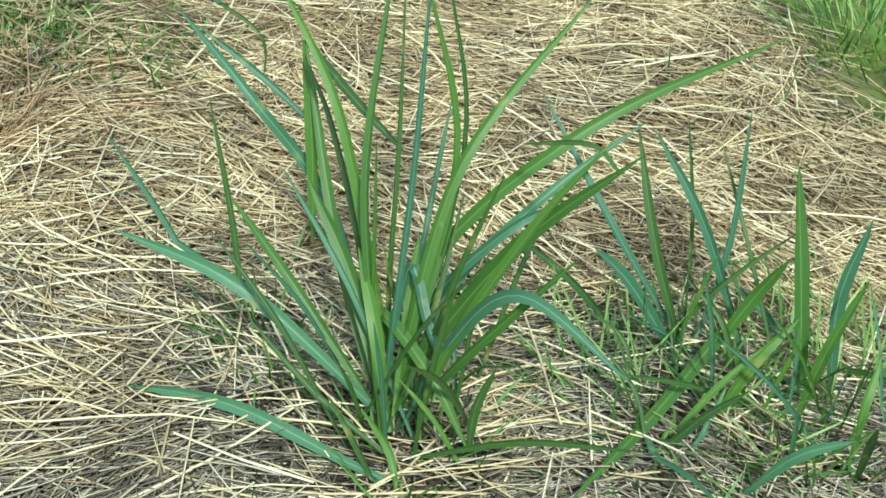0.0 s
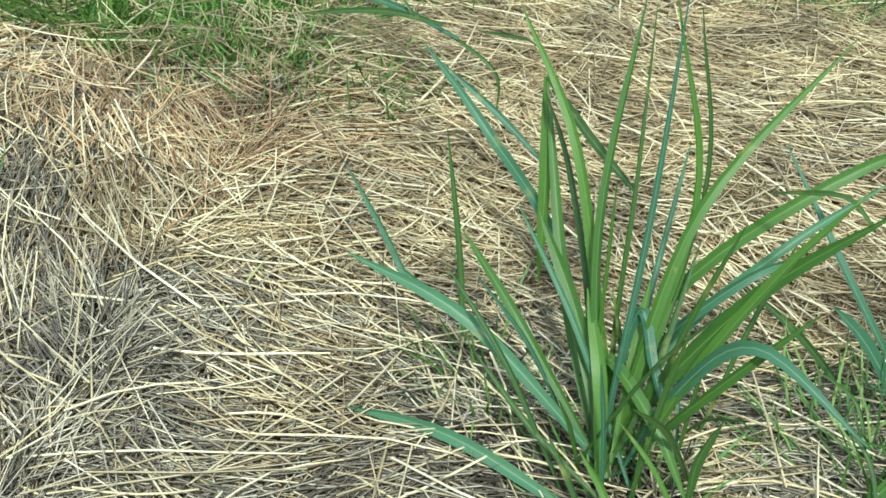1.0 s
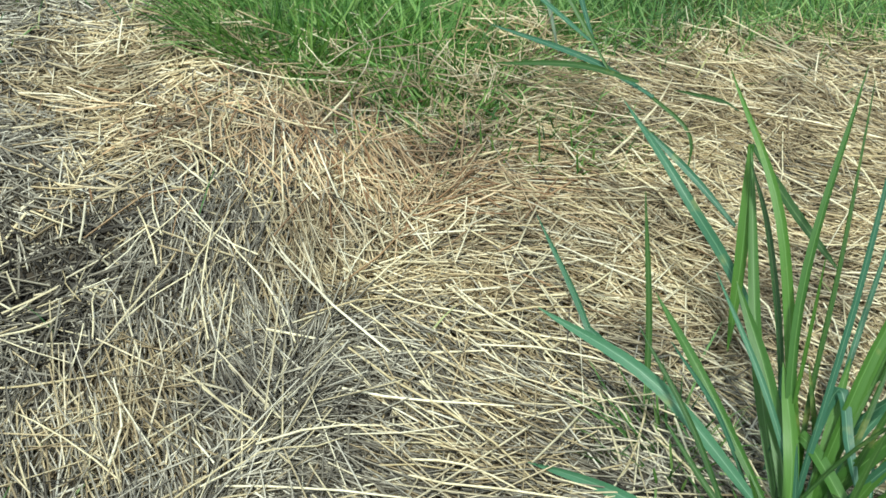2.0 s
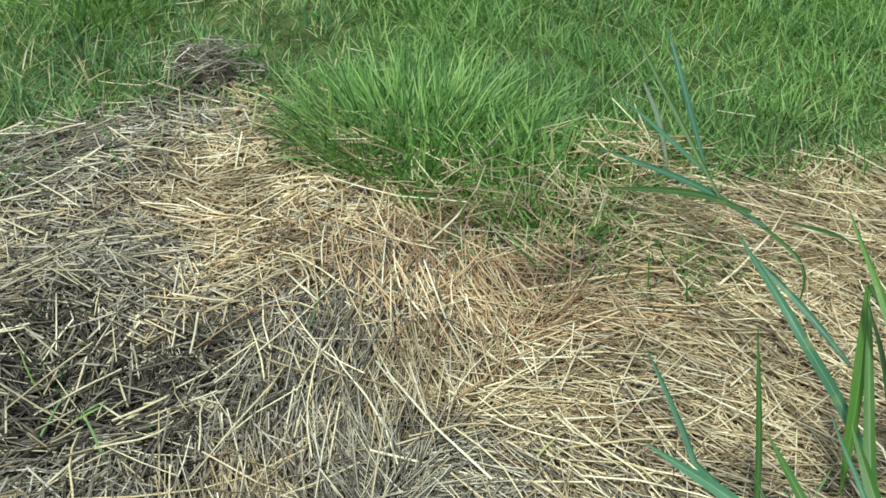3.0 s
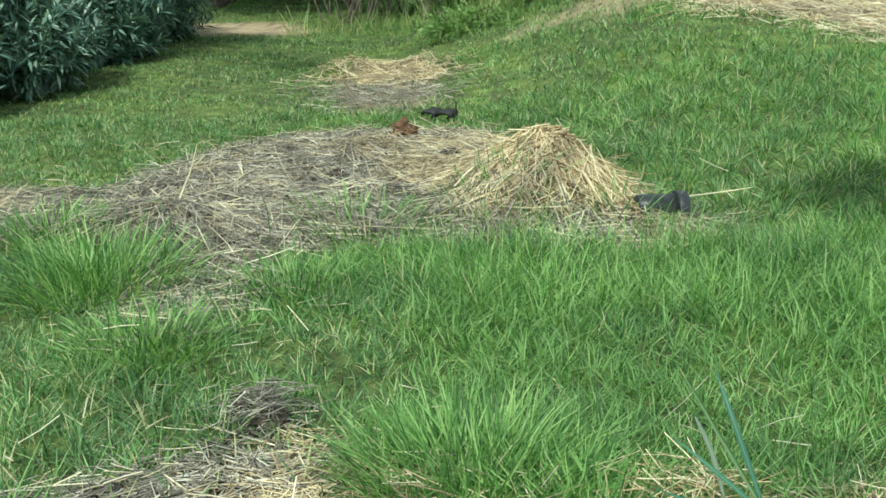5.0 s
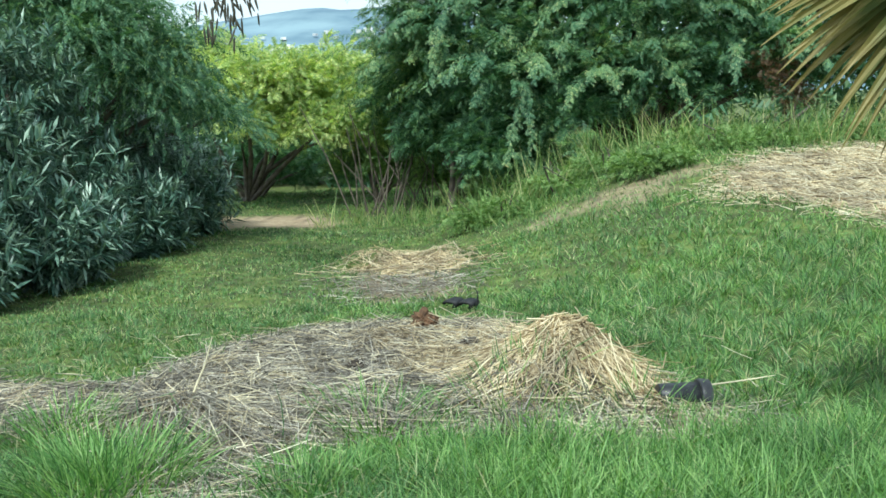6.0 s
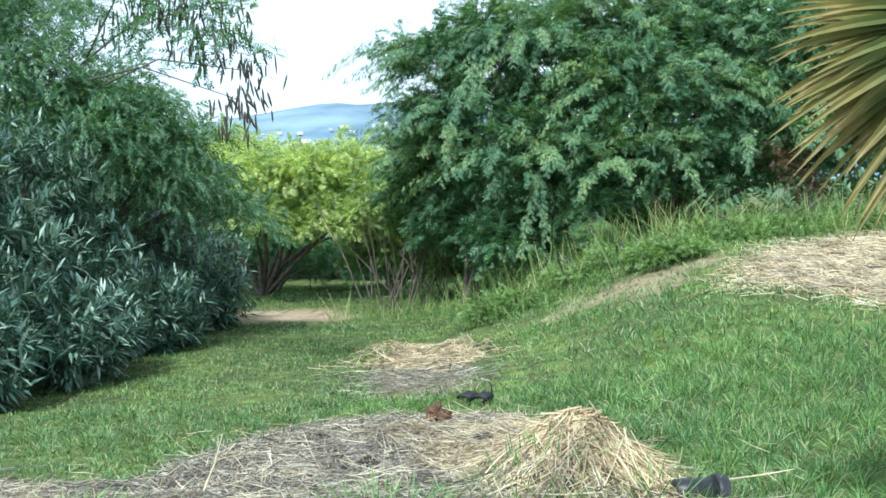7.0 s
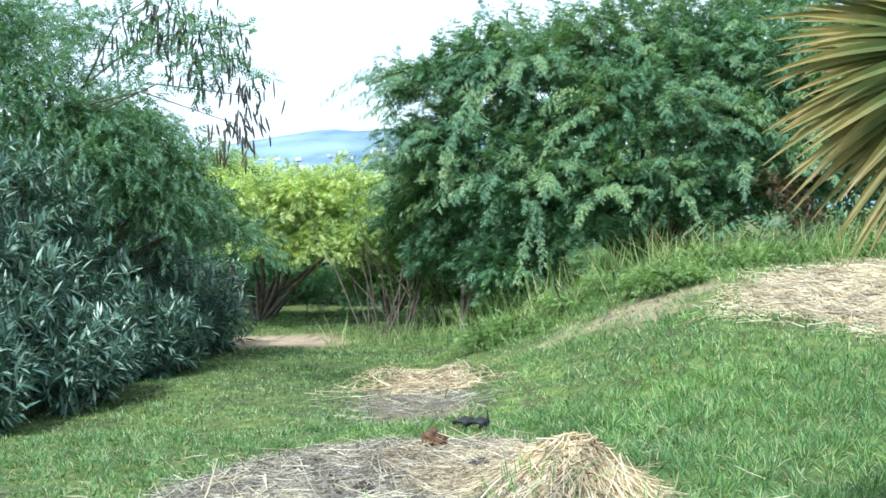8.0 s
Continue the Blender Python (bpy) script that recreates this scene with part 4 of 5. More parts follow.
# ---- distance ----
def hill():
    n = Nodes("haze_tinted_hillside")
    # the blue-grey of distance haze is put into the hillside's own colour
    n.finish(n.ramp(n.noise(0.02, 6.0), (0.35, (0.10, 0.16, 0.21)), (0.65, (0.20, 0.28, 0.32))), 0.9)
    cols, rows = 120, 14
    v = np.linspace(-900, 900, cols)
    verts = []
    for j in range(rows):
        s = j / (rows - 1)
        top = 62 + 26 * np.exp(-((v + 60) / 120) ** 2) + 8 * wave(v, v * 0, 260, 71) + 3 * wave(v, v * 0, 60, 72)
        u = 800 + 300 * s + 0 * v
        x, y = place(v, u)
        verts.append(np.stack([x, y, top * math.sin(s * 1.57) ** 0.8 - 4 + 3 * wave(v, u, 90, 73) * s], -1))
    i = np.arange(cols * rows).reshape(rows, cols)
    q = np.stack([i[:-1, :-1], i[:-1, 1:], i[1:, 1:], i[1:, :-1]], -1).reshape(-1, 4)
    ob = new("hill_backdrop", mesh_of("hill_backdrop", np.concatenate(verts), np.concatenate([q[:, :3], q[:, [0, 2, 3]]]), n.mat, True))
    tagged(ob, "distant hillside beyond the trees, tinted blue for haze", "hill", kind="structure")


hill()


# ---- broad-leaved grass plants ----
def blade_material(name, low, high, rib):
    """Long grass leaf: fine lengthwise veins and a pale midrib."""
    n = Nodes(name)
    uv = n.add("ShaderNodeUVMap").outputs[0]
    cut = n.add("ShaderNodeSeparateXYZ")
    n.join(uv, cut.inputs[0])
    off = n.add("ShaderNodeMath")
    off.operation = "SUBTRACT"
    off.inputs[1].default_value = 0.5
    n.join(cut.outputs[0], off.inputs[0])
    far = n.add("ShaderNodeMath")
    far.operation = "ABSOLUTE"
    n.join(off.outputs[0], far.inputs[0])
    rib_mask = n.ramp(far.outputs[0], (0.02, (0.6, 0.6, 0.6)), (0.05, (0, 0, 0)))
    stretch = n.add("ShaderNodeMapping")
    stretch.inputs["Scale"].default_value = (40.0, 1.5, 1.0)
    n.join(uv, stretch.inputs[0])
    veins = n.noise(1.0, 3.0, stretch.outputs[0])
    body = n.mix(veins, low, high)
    body = n.mix(1.0, body, n.ramp(n.add("ShaderNodeObjectInfo").outputs["Random"], (0.0, (0.72, 0.78, 0.8)), (1.0, (1.2, 1.15, 1.0))), "MULTIPLY")
    worn = n.ramp(n.noise(14.0, 5.0), (0.62, (0, 0, 0)), (0.72, (0.5, 0.5, 0.5)))
    body = n.mix(worn, body, (0.30, 0.30, 0.10))
    n.bump(veins, 0.25, 0.002)
    return n.finish(n.mix(rib_mask, body, rib), 0.42, 0.2, (1.1, 1.2, 0.5), 0.4)


GREEN_LEAF = blade_material("green_blade", (0.042, 0.112, 0.021), (0.095, 0.205, 0.04), (0.16, 0.28, 0.09))
BLUE_LEAF = blade_material("blue_green_blade", (0.035, 0.11, 0.065), (0.075, 0.19, 0.12), (0.2, 0.34, 0.22))
DARK_LEAF = blade_material("dark_blade", (0.025, 0.07, 0.018), (0.06, 0.13, 0.035), (0.14, 0.22, 0.08))
leaf_random = random.Random(5)


def leaf(plant, base, middle, tip, width, material=None, grown=True):
    """One long arching leaf of a plant, folded along its midrib; a leaf that begins above the ground grows from the plant's foot."""
    foot = Vector(plant["foot"])
    pts = [Vector(base), Vector(middle), Vector(tip)]
    if base[2] > 0.09 and grown:
        pts.insert(0, foot + Vector((leaf_random.uniform(-0.05, 0.05), leaf_random.uniform(-0.04, 0.04), -0.02)))
    ext = [pts[0] * 2 - pts[1]] + pts + [pts[-1] * 2 - pts[-2]]
    line = []
    for k in range(1, len(ext) - 2):
        p0, p1, p2, p3 = ext[k - 1:k + 3]
        for i in range(7):
            s = i / 7
            line.append(0.5 * (2 * p1 + (p2 - p0) * s + (2 * p0 - 5 * p1 + 4 * p2 - p3) * s * s + (3 * p1 - 3 * p2 + p3 - p0) * s ** 3))
    line.append(pts[-1])
    for p in line:
        p.z = max(p.z, float(ground_z(p.x, p.y)) + 0.05) if p is not line[0] or not grown else p.z
    stem = (1 / 3 if len(pts) == 4 else 0.0)
    width = 0.72 * width
    n = len(line)
    bm = bmesh.new()
    uv = bm.loops.layers.uv.new()
    twist = leaf_random.uniform(-0.7, 0.7)
    face = Vector((leaf_random.uniform(-0.5, 0.5), -0.85, 0.6)).normalized()
    rows = []
    for i, p in enumerate(line):
        s = i / (n - 1)
        d = (line[min(i + 1, n - 1)] - line[max(i - 1, 0)]).normalized()
        side = d.cross(face).normalized()
        top = side.cross(d)
        a = twist * (s - 0.4)
        side, top = side * math.cos(a) + top * math.sin(a), top * math.cos(a) - side * math.sin(a)
        w = 0.5 * width * min(1.0, 0.45 + 1.6 * s) * (0.3 + 0.7 * min(1.0, s / stem) ** 2 if stem else 1.0) * (1 - max(0.0, (s - 0.5) / 0.5) ** 2.2) + 0.0008
        ripple = 0.04 * width * math.sin(i * 1.7 + twist * 9)
        rows.append([bm.verts.new(p + side * w * x + top * (abs(x) * w * 0.35 + ripple * x - 0.0006 * (1 - abs(x)))) for x in (-1, -0.5, 0, 0.5, 1)])
    for i in range(n - 1):
        for j in range(4):
            f = bm.faces.new((rows[i][j], rows[i][j + 1], rows[i + 1][j + 1], rows[i + 1][j]))
            f.smooth = True
            for loop, (u, v) in zip(f.loops, ((j, i), (j + 1, i), (j + 1, i + 1), (j, i + 1))):
                loop[uv].uv = (u / 4, v / n)
    data = bpy.data.meshes.new("leaf")
    bm.to_mesh(data)
    bm.free()
    data.materials.append(material or GREEN_LEAF)
    part("leaf", data, plant)


def plant_foot(x, y, label, name="grass_clump"):
    ob = thing(name, (0, 0, 0), label, "grass plant", "broad-leaved grass plants")
    ob["foot"] = (x, y, float(ground_z(x, y)))
    return ob


clump = plant_foot(-0.02, 1.62, "tall clump of broad green grass leaves growing through straw")
leaf(clump, (-0.053, 1.619, 0.023), (-0.305, 1.708, 0.204), (-0.541, 1.785, 0.253), 0.032, BLUE_LEAF)
leaf(clump, (-0.037, 1.475, 0.013), (-0.274, 1.570, 0.016), (-0.504, 1.639, -0.022), 0.030, BLUE_LEAF)
leaf(clump, (-0.045, 1.531, 0.019), (-0.171, 1.585, 0.098), (-0.285, 1.641, 0.198), 0.013, DARK_LEAF)
leaf(clump, (-0.064, 1.621, 0.035), (-0.227, 1.749, 0.197), (-0.351, 1.870, 0.280), 0.023)
leaf(clump, (-0.334, 1.892, -0.085), (-0.365, 1.968, 0.141), (-0.417, 2.045, 0.378), 0.015, DARK_LEAF)
leaf(clump, (-0.408, 2.003, -0.102), (-0.528, 2.077, 0.084), (-0.641, 2.147, 0.216), 0.018, BLUE_LEAF)
leaf(clump, (-0.177, 2.018, 0.149), (-0.351, 2.096, 0.360), (-0.506, 2.220, 0.467), 0.027, BLUE_LEAF)
leaf(clump, (-0.044, 1.616, -0.010), (-0.158, 1.858, 0.206), (-0.246, 2.072, 0.499), 0.028)
leaf(clump, (-0.246, 2.072, 0.499), (-0.153, 2.050, 0.398), (-0.049, 2.017, 0.308), 0.023, DARK_LEAF, grown=False)
leaf(clump, (-0.246, 2.072, 0.499), (-0.224, 2.012, 0.317), (-0.213, 1.962, 0.123), 0.03, grown=False)
leaf(clump, (-0.044, 1.616, -0.01), (-0.108, 1.762, 0.387), (-0.086, 1.927, 0.747), 0.020)
leaf(clump, (-0.055, 1.739, 0.134), (-0.06, 1.852, 0.421), (-0.070, 1.970, 0.706), 0.012, DARK_LEAF)
leaf(clump, (-0.048, 1.629, 0.132), (-0.03, 1.711, 0.454), (-0.025, 1.807, 0.793), 0.014, BLUE_LEAF)
leaf(clump, (-0.041, 1.621, 0.045), (0.037, 1.764, 0.457), (-0.040, 1.821, 0.778), 0.017)
leaf(clump, (-0.03, 1.673, 0.018), (0.049, 1.787, 0.465), (-0.001, 1.853, 0.757), 0.009, DARK_LEAF)
leaf(clump, (-0.026, 1.628, 0.131), (0.048, 1.764, 0.456), (0.253, 1.979, 0.683), 0.027)
leaf(clump, (-0.066, 1.739, 0.135), (-0.166, 1.881, 0.468), (-0.300, 2.035, 0.649), 0.025)
leaf(clump, (-0.106, 1.800, 0.186), (-0.179, 1.930, 0.398), (-0.238, 1.996, 0.505), 0.014, DARK_LEAF)
leaf(clump, (-0.004, 1.627, 0.13), (0.14, 1.594, 0.422), (0.295, 1.540, 0.634), 0.036)
leaf(clump, (0.005, 1.746, 0.24), (0.249, 1.818, 0.508), (0.594, 2.017, 0.607), 0.029)
leaf(clump, (0.04, 1.576, 0.187), (0.152, 1.564, 0.468), (0.253, 1.551, 0.652), 0.023)
leaf(clump, (-0.000, 1.738, 0.142), (0.141, 1.772, 0.330), (0.276, 1.858, 0.349), 0.024, BLUE_LEAF)
leaf(clump, (0.046, 1.793, 0.157), (0.199, 1.859, 0.342), (0.372, 1.973, 0.444), 0.022, BLUE_LEAF)
leaf(clump, (0.267, 1.550, 0.596), (0.225, 1.607, 0.604), (0.138, 1.713, 0.533), 0.011, DARK_LEAF, grown=False)
leaf(clump, (0.050, 1.574, 0.165), (0.133, 1.551, 0.306), (0.227, 1.538, 0.445), 0.024)
leaf(clump, (0.042, 1.578, 0.209), (0.146, 1.534, 0.372), (0.315, 1.415, 0.319), 0.031, BLUE_LEAF)
leaf(clump, (0.098, 1.529, 0.045), (0.102, 1.537, 0.133), (0.128, 1.543, 0.219), 0.022, DARK_LEAF)
leaf(clump, (-0.066, 1.688, 0.183), (0.028, 1.574, 0.155), (0.098, 1.508, 0.058), 0.029)
leaf(clump, (-0.028, 1.696, 0.279), (0.011, 1.635, 0.227), (0.040, 1.575, 0.176), 0.024, BLUE_LEAF)
leaf(clump, (-0.103, 1.734, 0.060), (-0.098, 1.763, 0.145), (-0.114, 1.804, 0.230), 0.024, BLUE_LEAF)
leaf(clump, (-0.033, 1.575, 0.026), (-0.118, 1.746, 0.202), (-0.217, 1.871, 0.339), 0.036)
leaf(clump, (-0.045, 1.564, 0.017), (-0.068, 1.633, 0.177), (-0.114, 1.753, 0.278), 0.033)
leaf(clump, (-0.031, 1.578, 0.059), (-0.020, 1.691, 0.224), (-0.013, 1.753, 0.317), 0.021)
leaf(clump, (-0.044, 1.575, 0.027), (0.009, 1.631, 0.184), (0.056, 1.759, 0.401), 0.015, DARK_LEAF)
leaf(clump, (-0.039, 1.461, -0.019), (-0.088, 1.492, 0.069), (-0.138, 1.523, 0.146), 0.014, DARK_LEAF)
leaf(clump, (-0.016, 1.462, -0.009), (-0.034, 1.511, 0.043), (-0.085, 1.540, 0.109), 0.017)
leaf(clump, (-0.000, 1.686, 0.180), (0.030, 1.751, 0.304), (0.050, 1.819, 0.462), 0.019)
for k in range(18):
    a, rise = leaf_random.uniform(0, 6.28), leaf_random.uniform(0.5, 1.5)
    size, foot_x, foot_y = leaf_random.uniform(0.2, 0.55), 0.0 + leaf_random.uniform(-0.12, 0.12), 1.62 + leaf_random.uniform(-0.12, 0.12)
    dx, dy, dz = math.cos(a) * math.cos(rise), math.sin(a) * math.cos(rise), math.sin(rise)
    leaf(clump, (foot_x, foot_y, 0.0), (foot_x + dx * size * 0.5, foot_y + dy * size * 0.5, dz * size * 0.6), (foot_x + dx * size, foot_y + dy * size, dz * size), leaf_random.uniform(0.006, 0.014), leaf_random.choice((None, DARK_LEAF, BLUE_LEAF)))
second_clump = plant_foot(0.51, 1.81, "smaller clump of broad grass leaves among fine grass")
leaf(second_clump, (0.504, 1.835, 0.009), (0.421, 1.909, 0.220), (0.369, 2.011, 0.405), 0.024, DARK_LEAF)
leaf(second_clump, (0.494, 1.835, 0.010), (0.374, 1.833, 0.186), (0.293, 1.811, 0.277), 0.033, BLUE_LEAF)
leaf(second_clump, (0.476, 1.872, 0.061), (0.338, 1.945, 0.242), (0.192, 2.072, 0.430), 0.020, BLUE_LEAF)
leaf(second_clump, (0.622, 1.864, 0.012), (0.509, 1.941, 0.255), (0.401, 2.010, 0.404), 0.024, BLUE_LEAF)
leaf(second_clump, (0.515, 1.864, -0.015), (0.560, 1.937, 0.221), (0.563, 2.011, 0.460), 0.018, BLUE_LEAF)
leaf(second_clump, (0.509, 1.923, 0.044), (0.498, 1.993, 0.230), (0.466, 2.062, 0.407), 0.008, DARK_LEAF)
leaf(second_clump, (0.549, 1.818, 0.072), (0.597, 1.826, 0.186), (0.633, 1.803, 0.293), 0.031)
leaf(second_clump, (0.550, 1.820, 0.093), (0.404, 1.609, 0.065), (0.260, 1.401, 0.080), 0.033)
leaf(second_clump, (0.713, 1.753, -0.005), (0.673, 1.828, 0.225), (0.632, 1.900, 0.434), 0.037)
leaf(second_clump, (0.768, 1.774, 0.012), (0.735, 1.793, 0.214), (0.754, 1.807, 0.382), 0.035, BLUE_LEAF)
leaf(second_clump, (0.530, 1.674, 0.000), (0.580, 1.685, 0.146), (0.649, 1.722, 0.225), 0.026)
leaf(second_clump, (0.558, 1.494, 0.025), (0.615, 1.471, 0.141), (0.692, 1.453, 0.203), 0.025, BLUE_LEAF)
leaf(second_clump, (0.763, 1.596, 0.038), (0.757, 1.604, 0.134), (0.784, 1.663, 0.202), 0.025)
leaf(second_clump, (0.597, 1.757, 0.001), (0.552, 1.822, 0.125), (0.482, 1.882, 0.177), 0.014, DARK_LEAF)
leaf(second_clump, (0.404, 1.709, 0.004), (0.369, 1.773, 0.106), (0.297, 1.830, 0.126), 0.008, DARK_LEAF)
leaf(second_clump, (0.401, 1.553, 0.038), (0.375, 1.614, 0.120), (0.315, 1.673, 0.171), 0.009, DARK_LEAF)
leaf(second_clump, (0.691, 1.702, 0.011), (0.709, 1.714, 0.158), (0.748, 1.727, 0.315), 0.025)
leaf(second_clump, (0.664, 1.812, 0.046), (0.592, 1.937, 0.230), (0.538, 2.056, 0.361), 0.010, DARK_LEAF)
for k in range(26):
    a, rise = leaf_random.uniform(0, 6.28), leaf_random.uniform(0.5, 1.4)
    size, foot_x, foot_y = leaf_random.uniform(0.15, 0.4), leaf_random.uniform(0.36, 0.88), leaf_random.uniform(1.54, 1.95)
    dx, dy, dz = math.cos(a) * math.cos(rise), math.sin(a) * math.cos(rise), math.sin(rise)
    leaf(second_clump, (foot_x, foot_y, 0.0), (foot_x + dx * size * 0.5, foot_y + dy * size * 0.5, dz * size * 0.6), (foot_x + dx * size, foot_y + dy * size, dz * size), leaf_random.uniform(0.006, 0.02), leaf_random.choice((None, DARK_LEAF, BLUE_LEAF)))
weed = plant_foot(-0.39, 2.67, "slender weed with narrow blue-green leaves at the bed edge", "weed")
leaf(weed, (-0.417, 2.728, 0.143), (-0.518, 2.780, 0.206), (-0.702, 2.883, 0.238), 0.011, DARK_LEAF)
leaf(weed, (-0.528, 2.780, 0.216), (-0.723, 2.883, 0.238), (-1.011, 2.984, 0.242), 0.020, BLUE_LEAF, grown=False)
leaf(weed, (-0.651, 2.832, 0.238), (-0.802, 2.937, 0.383), (-0.993, 3.043, 0.590), 0.014, DARK_LEAF, grown=False)
leaf(weed, (-0.702, 2.883, 0.269), (-0.800, 2.939, 0.465), (-0.870, 2.993, 0.588), 0.018, BLUE_LEAF, grown=False)
leaf(weed, (-0.568, 2.781, 0.248), (-0.733, 2.831, 0.240), (-0.960, 2.880, 0.182), 0.020, DARK_LEAF, grown=False)
leaf(weed, (-0.711, 2.853, 0.300), (-0.813, 2.915, 0.332), (-0.976, 2.988, 0.396), 0.014, BLUE_LEAF, grown=False)
leaf(weed, (-0.309, 2.528, 0.340), (-0.361, 2.629, 0.308), (-0.475, 2.730, 0.267), 0.012, DARK_LEAF, grown=False)
leaf(weed, (-0.260, 2.319, 0.180), (-0.372, 2.371, 0.253), (-0.504, 2.424, 0.326), 0.019, BLUE_LEAF, grown=False)


# ---- fan palm at the end of the lawn's near side ----
def palm_material():
    n = Nodes("palm_leaf")
    uv = n.add("ShaderNodeUVMap").outputs[0]
    cut = n.add("ShaderNodeSeparateXYZ")
    n.join(uv, cut.inputs[0])
    dry = n.mix(0.5, cut.outputs[1], n.noise(5.0, 4.0))
    tone = n.ramp(dry, (0.32, (0.045, 0.075, 0.022)), (0.54, (0.105, 0.13, 0.037)), (0.7, (0.22, 0.185, 0.06)), (0.88, (0.44, 0.36, 0.19)))
    streak = n.add("ShaderNodeMapping")
    streak.inputs["Scale"].default_value = (30.0, 1.0, 1.0)
    n.join(uv, streak.inputs[0])
    return n.finish(n.mix(1.0, tone, n.ramp(n.noise(1.0, 3.0, streak.outputs[0]), (0.35, (0.7, 0.7, 0.65)), (0.65, (1.1, 1.1, 1.1))), "MULTIPLY"), 0.5, 0.2, (1.1, 1.0, 0.5))


PALM = palm_material()


def palm_segment(parent, hub, way, normal, length, width, droop, r):
    """One folded finger of a fan leaf."""
    way, normal = Vector(way).normalized(), Vector(normal).normalized()
    side = way.cross(normal).normalized()
    normal = side.cross(way)
    bm = bmesh.new()
    uv = bm.loops.layers.uv.new()
    rows, n = [], 11
    wob = r.uniform(-0.05, 0.05)
    for i in range(n + 1):
        s = i / n
        w = width * (0.25 + 1.1 * s if s < 0.55 else 0.855 * (1 - ((s - 0.55) / 0.45) ** 1.4)) + 0.001
        p = Vector(hub) + way * length * s + side * wob * length * s * s + Vector((0, 0, -1)) * droop * length * s ** 3
        rows.append([bm.verts.new(p + side * w * x * 0.5 + normal * w * (0.3 * abs(x) - 0.02)) for x in (-1, 0, 1)])
    for i in range(n):
        for j in range(2):
            f = bm.faces.new((rows[i][j], rows[i][j + 1], rows[i + 1][j + 1], rows[i + 1][j]))
            for loop, (u, v) in zip(f.loops, ((j, i), (j + 1, i), (j + 1, i + 1), (j, i + 1))):
                loop[uv].uv = (u / 2 + wob * 30, v / n)
    data = bpy.data.meshes.new("leaf_segment")
    bm.to_mesh(data)
    bm.free()
    data.materials.append(PALM)
    part("leaf_segment", data, parent)


def fan_palm():
    r = random.Random(8)
    ob = thing("fan_palm", (0, 0, 0), "fan palm with drying yellow-green leaves", "palm")
    tx, ty = place(4.2, 6.2)
    tz = float(ground_z(tx, ty))
    crown = Vector((tx, ty, 3.2))
    part("trunk", mesh_of("trunk", *tube([(tx, ty, tz - 0.1), (tx, ty, 1.2), (tx, ty, 2.4), crown], [0.26, 0.2, 0.18, 0.12], 14), BARK, True), ob)
    for hub, spin0, spin1, count, size in ((vu(2.35, 5.6, 2.4), 150, 262, 84, 1.02), (vu(2.8, 5.5, 1.98), 165, 262, 56, 0.95), (vu(2.55, 5.95, 2.35), 155, 265, 50, 1.0)):
        hub = Vector(hub)
        frond = part("frond", mesh_of("frond", *tube([crown, crown.lerp(hub, 0.5) + Vector((0, 0, 0.1)), hub], [0.03, 0.022, 0.018], 6), BARK, True), ob, "spiny leaf stalk with a fan of fingers")
        across, out = Vector((*ASIDE, 0)), Vector((*AHEAD, 0))
        for k in range(count):
            a = radians(spin0 + (spin1 - spin0) * k / (count - 1) + r.uniform(-2, 2))
            way = across * math.cos(a) + Vector((0, 0, 1)) * math.sin(a) + out * r.uniform(-0.22, 0.1)
            palm_segment(frond, hub, way, -out + Vector((0, 0, 0.25)), size * r.uniform(0.82, 1.06), 0.055, r.uniform(0.03, 0.2), r)


fan_palm()


# ---- small things on the beds ----
def plain(name, low, high, rough, scale=20.0, bumpy=0.3):
    n = Nodes(name)
    n.bump(n.noise(scale * 3, 5.0), bumpy, 0.01)
    return n.finish(n.ramp(n.noise(scale, 5.0), (0.35, low), (0.65, high)), rough)


PLASTIC = plain("black_plastic", (0.014, 0.015, 0.017), (0.032, 0.033, 0.037), 0.4, 9.0, 0.1)
RUBBER = plain("black_rubber", (0.008, 0.008, 0.009), (0.02, 0.02, 0.022), 0.6)
CLOD = plain("earth_clod", (0.05, 0.03, 0.018), (0.16, 0.09, 0.05), 0.95, 25.0, 1.0)
DARK_CLOD = plain("dark_earth_clod", (0.022, 0.018, 0.014), (0.08, 0.064, 0.048), 0.95, 25.0, 1.0)


def lathe(profile, sides=28):
    verts, tris = [], []
    for x, radius in profile:
        verts += [(x, radius * math.cos(6.2832 * k / sides), radius * math.sin(6.2832 * k / sides)) for k in range(sides)]
    for i in range(len(profile) - 1):
        for k in range(sides):
            a, b = i * sides + k, i * sides + (k + 1) % sides
            tris += [(a, b, b + sides), (a, b + sides, a + sides)]
    return np.array(verts), np.array(tris)


def fallen_pot(x, y, turn):
    z = float(ground_z(x, y))
    ob = thing("plant_pot", (x, y, z + 0.06), "black plastic plant pot lying half under straw", "plant pot")
    ob.rotation_euler, ob.scale = (0, radians(6), turn), (0.85, 0.85, 0.85)
    part("pot_body", mesh_of("pot_body", *lathe([(-0.17, 0.001), (-0.17, 0.075), (-0.165, 0.082), (0.1, 0.108), (0.1, 0.102), (-0.155, 0.076), (-0.155, 0.001)]), PLASTIC, True), ob)
    part("rim", mesh_of("rim", *lathe([(0.09, 0.107), (0.09, 0.122), (0.098, 0.126), (0.155, 0.128), (0.16, 0.124), (0.155, 0.119), (0.1, 0.112), (0.1, 0.104)]), PLASTIC, True), ob, "thick rolled rim")


fallen_pot(-2.08, 6.7, 0.62)


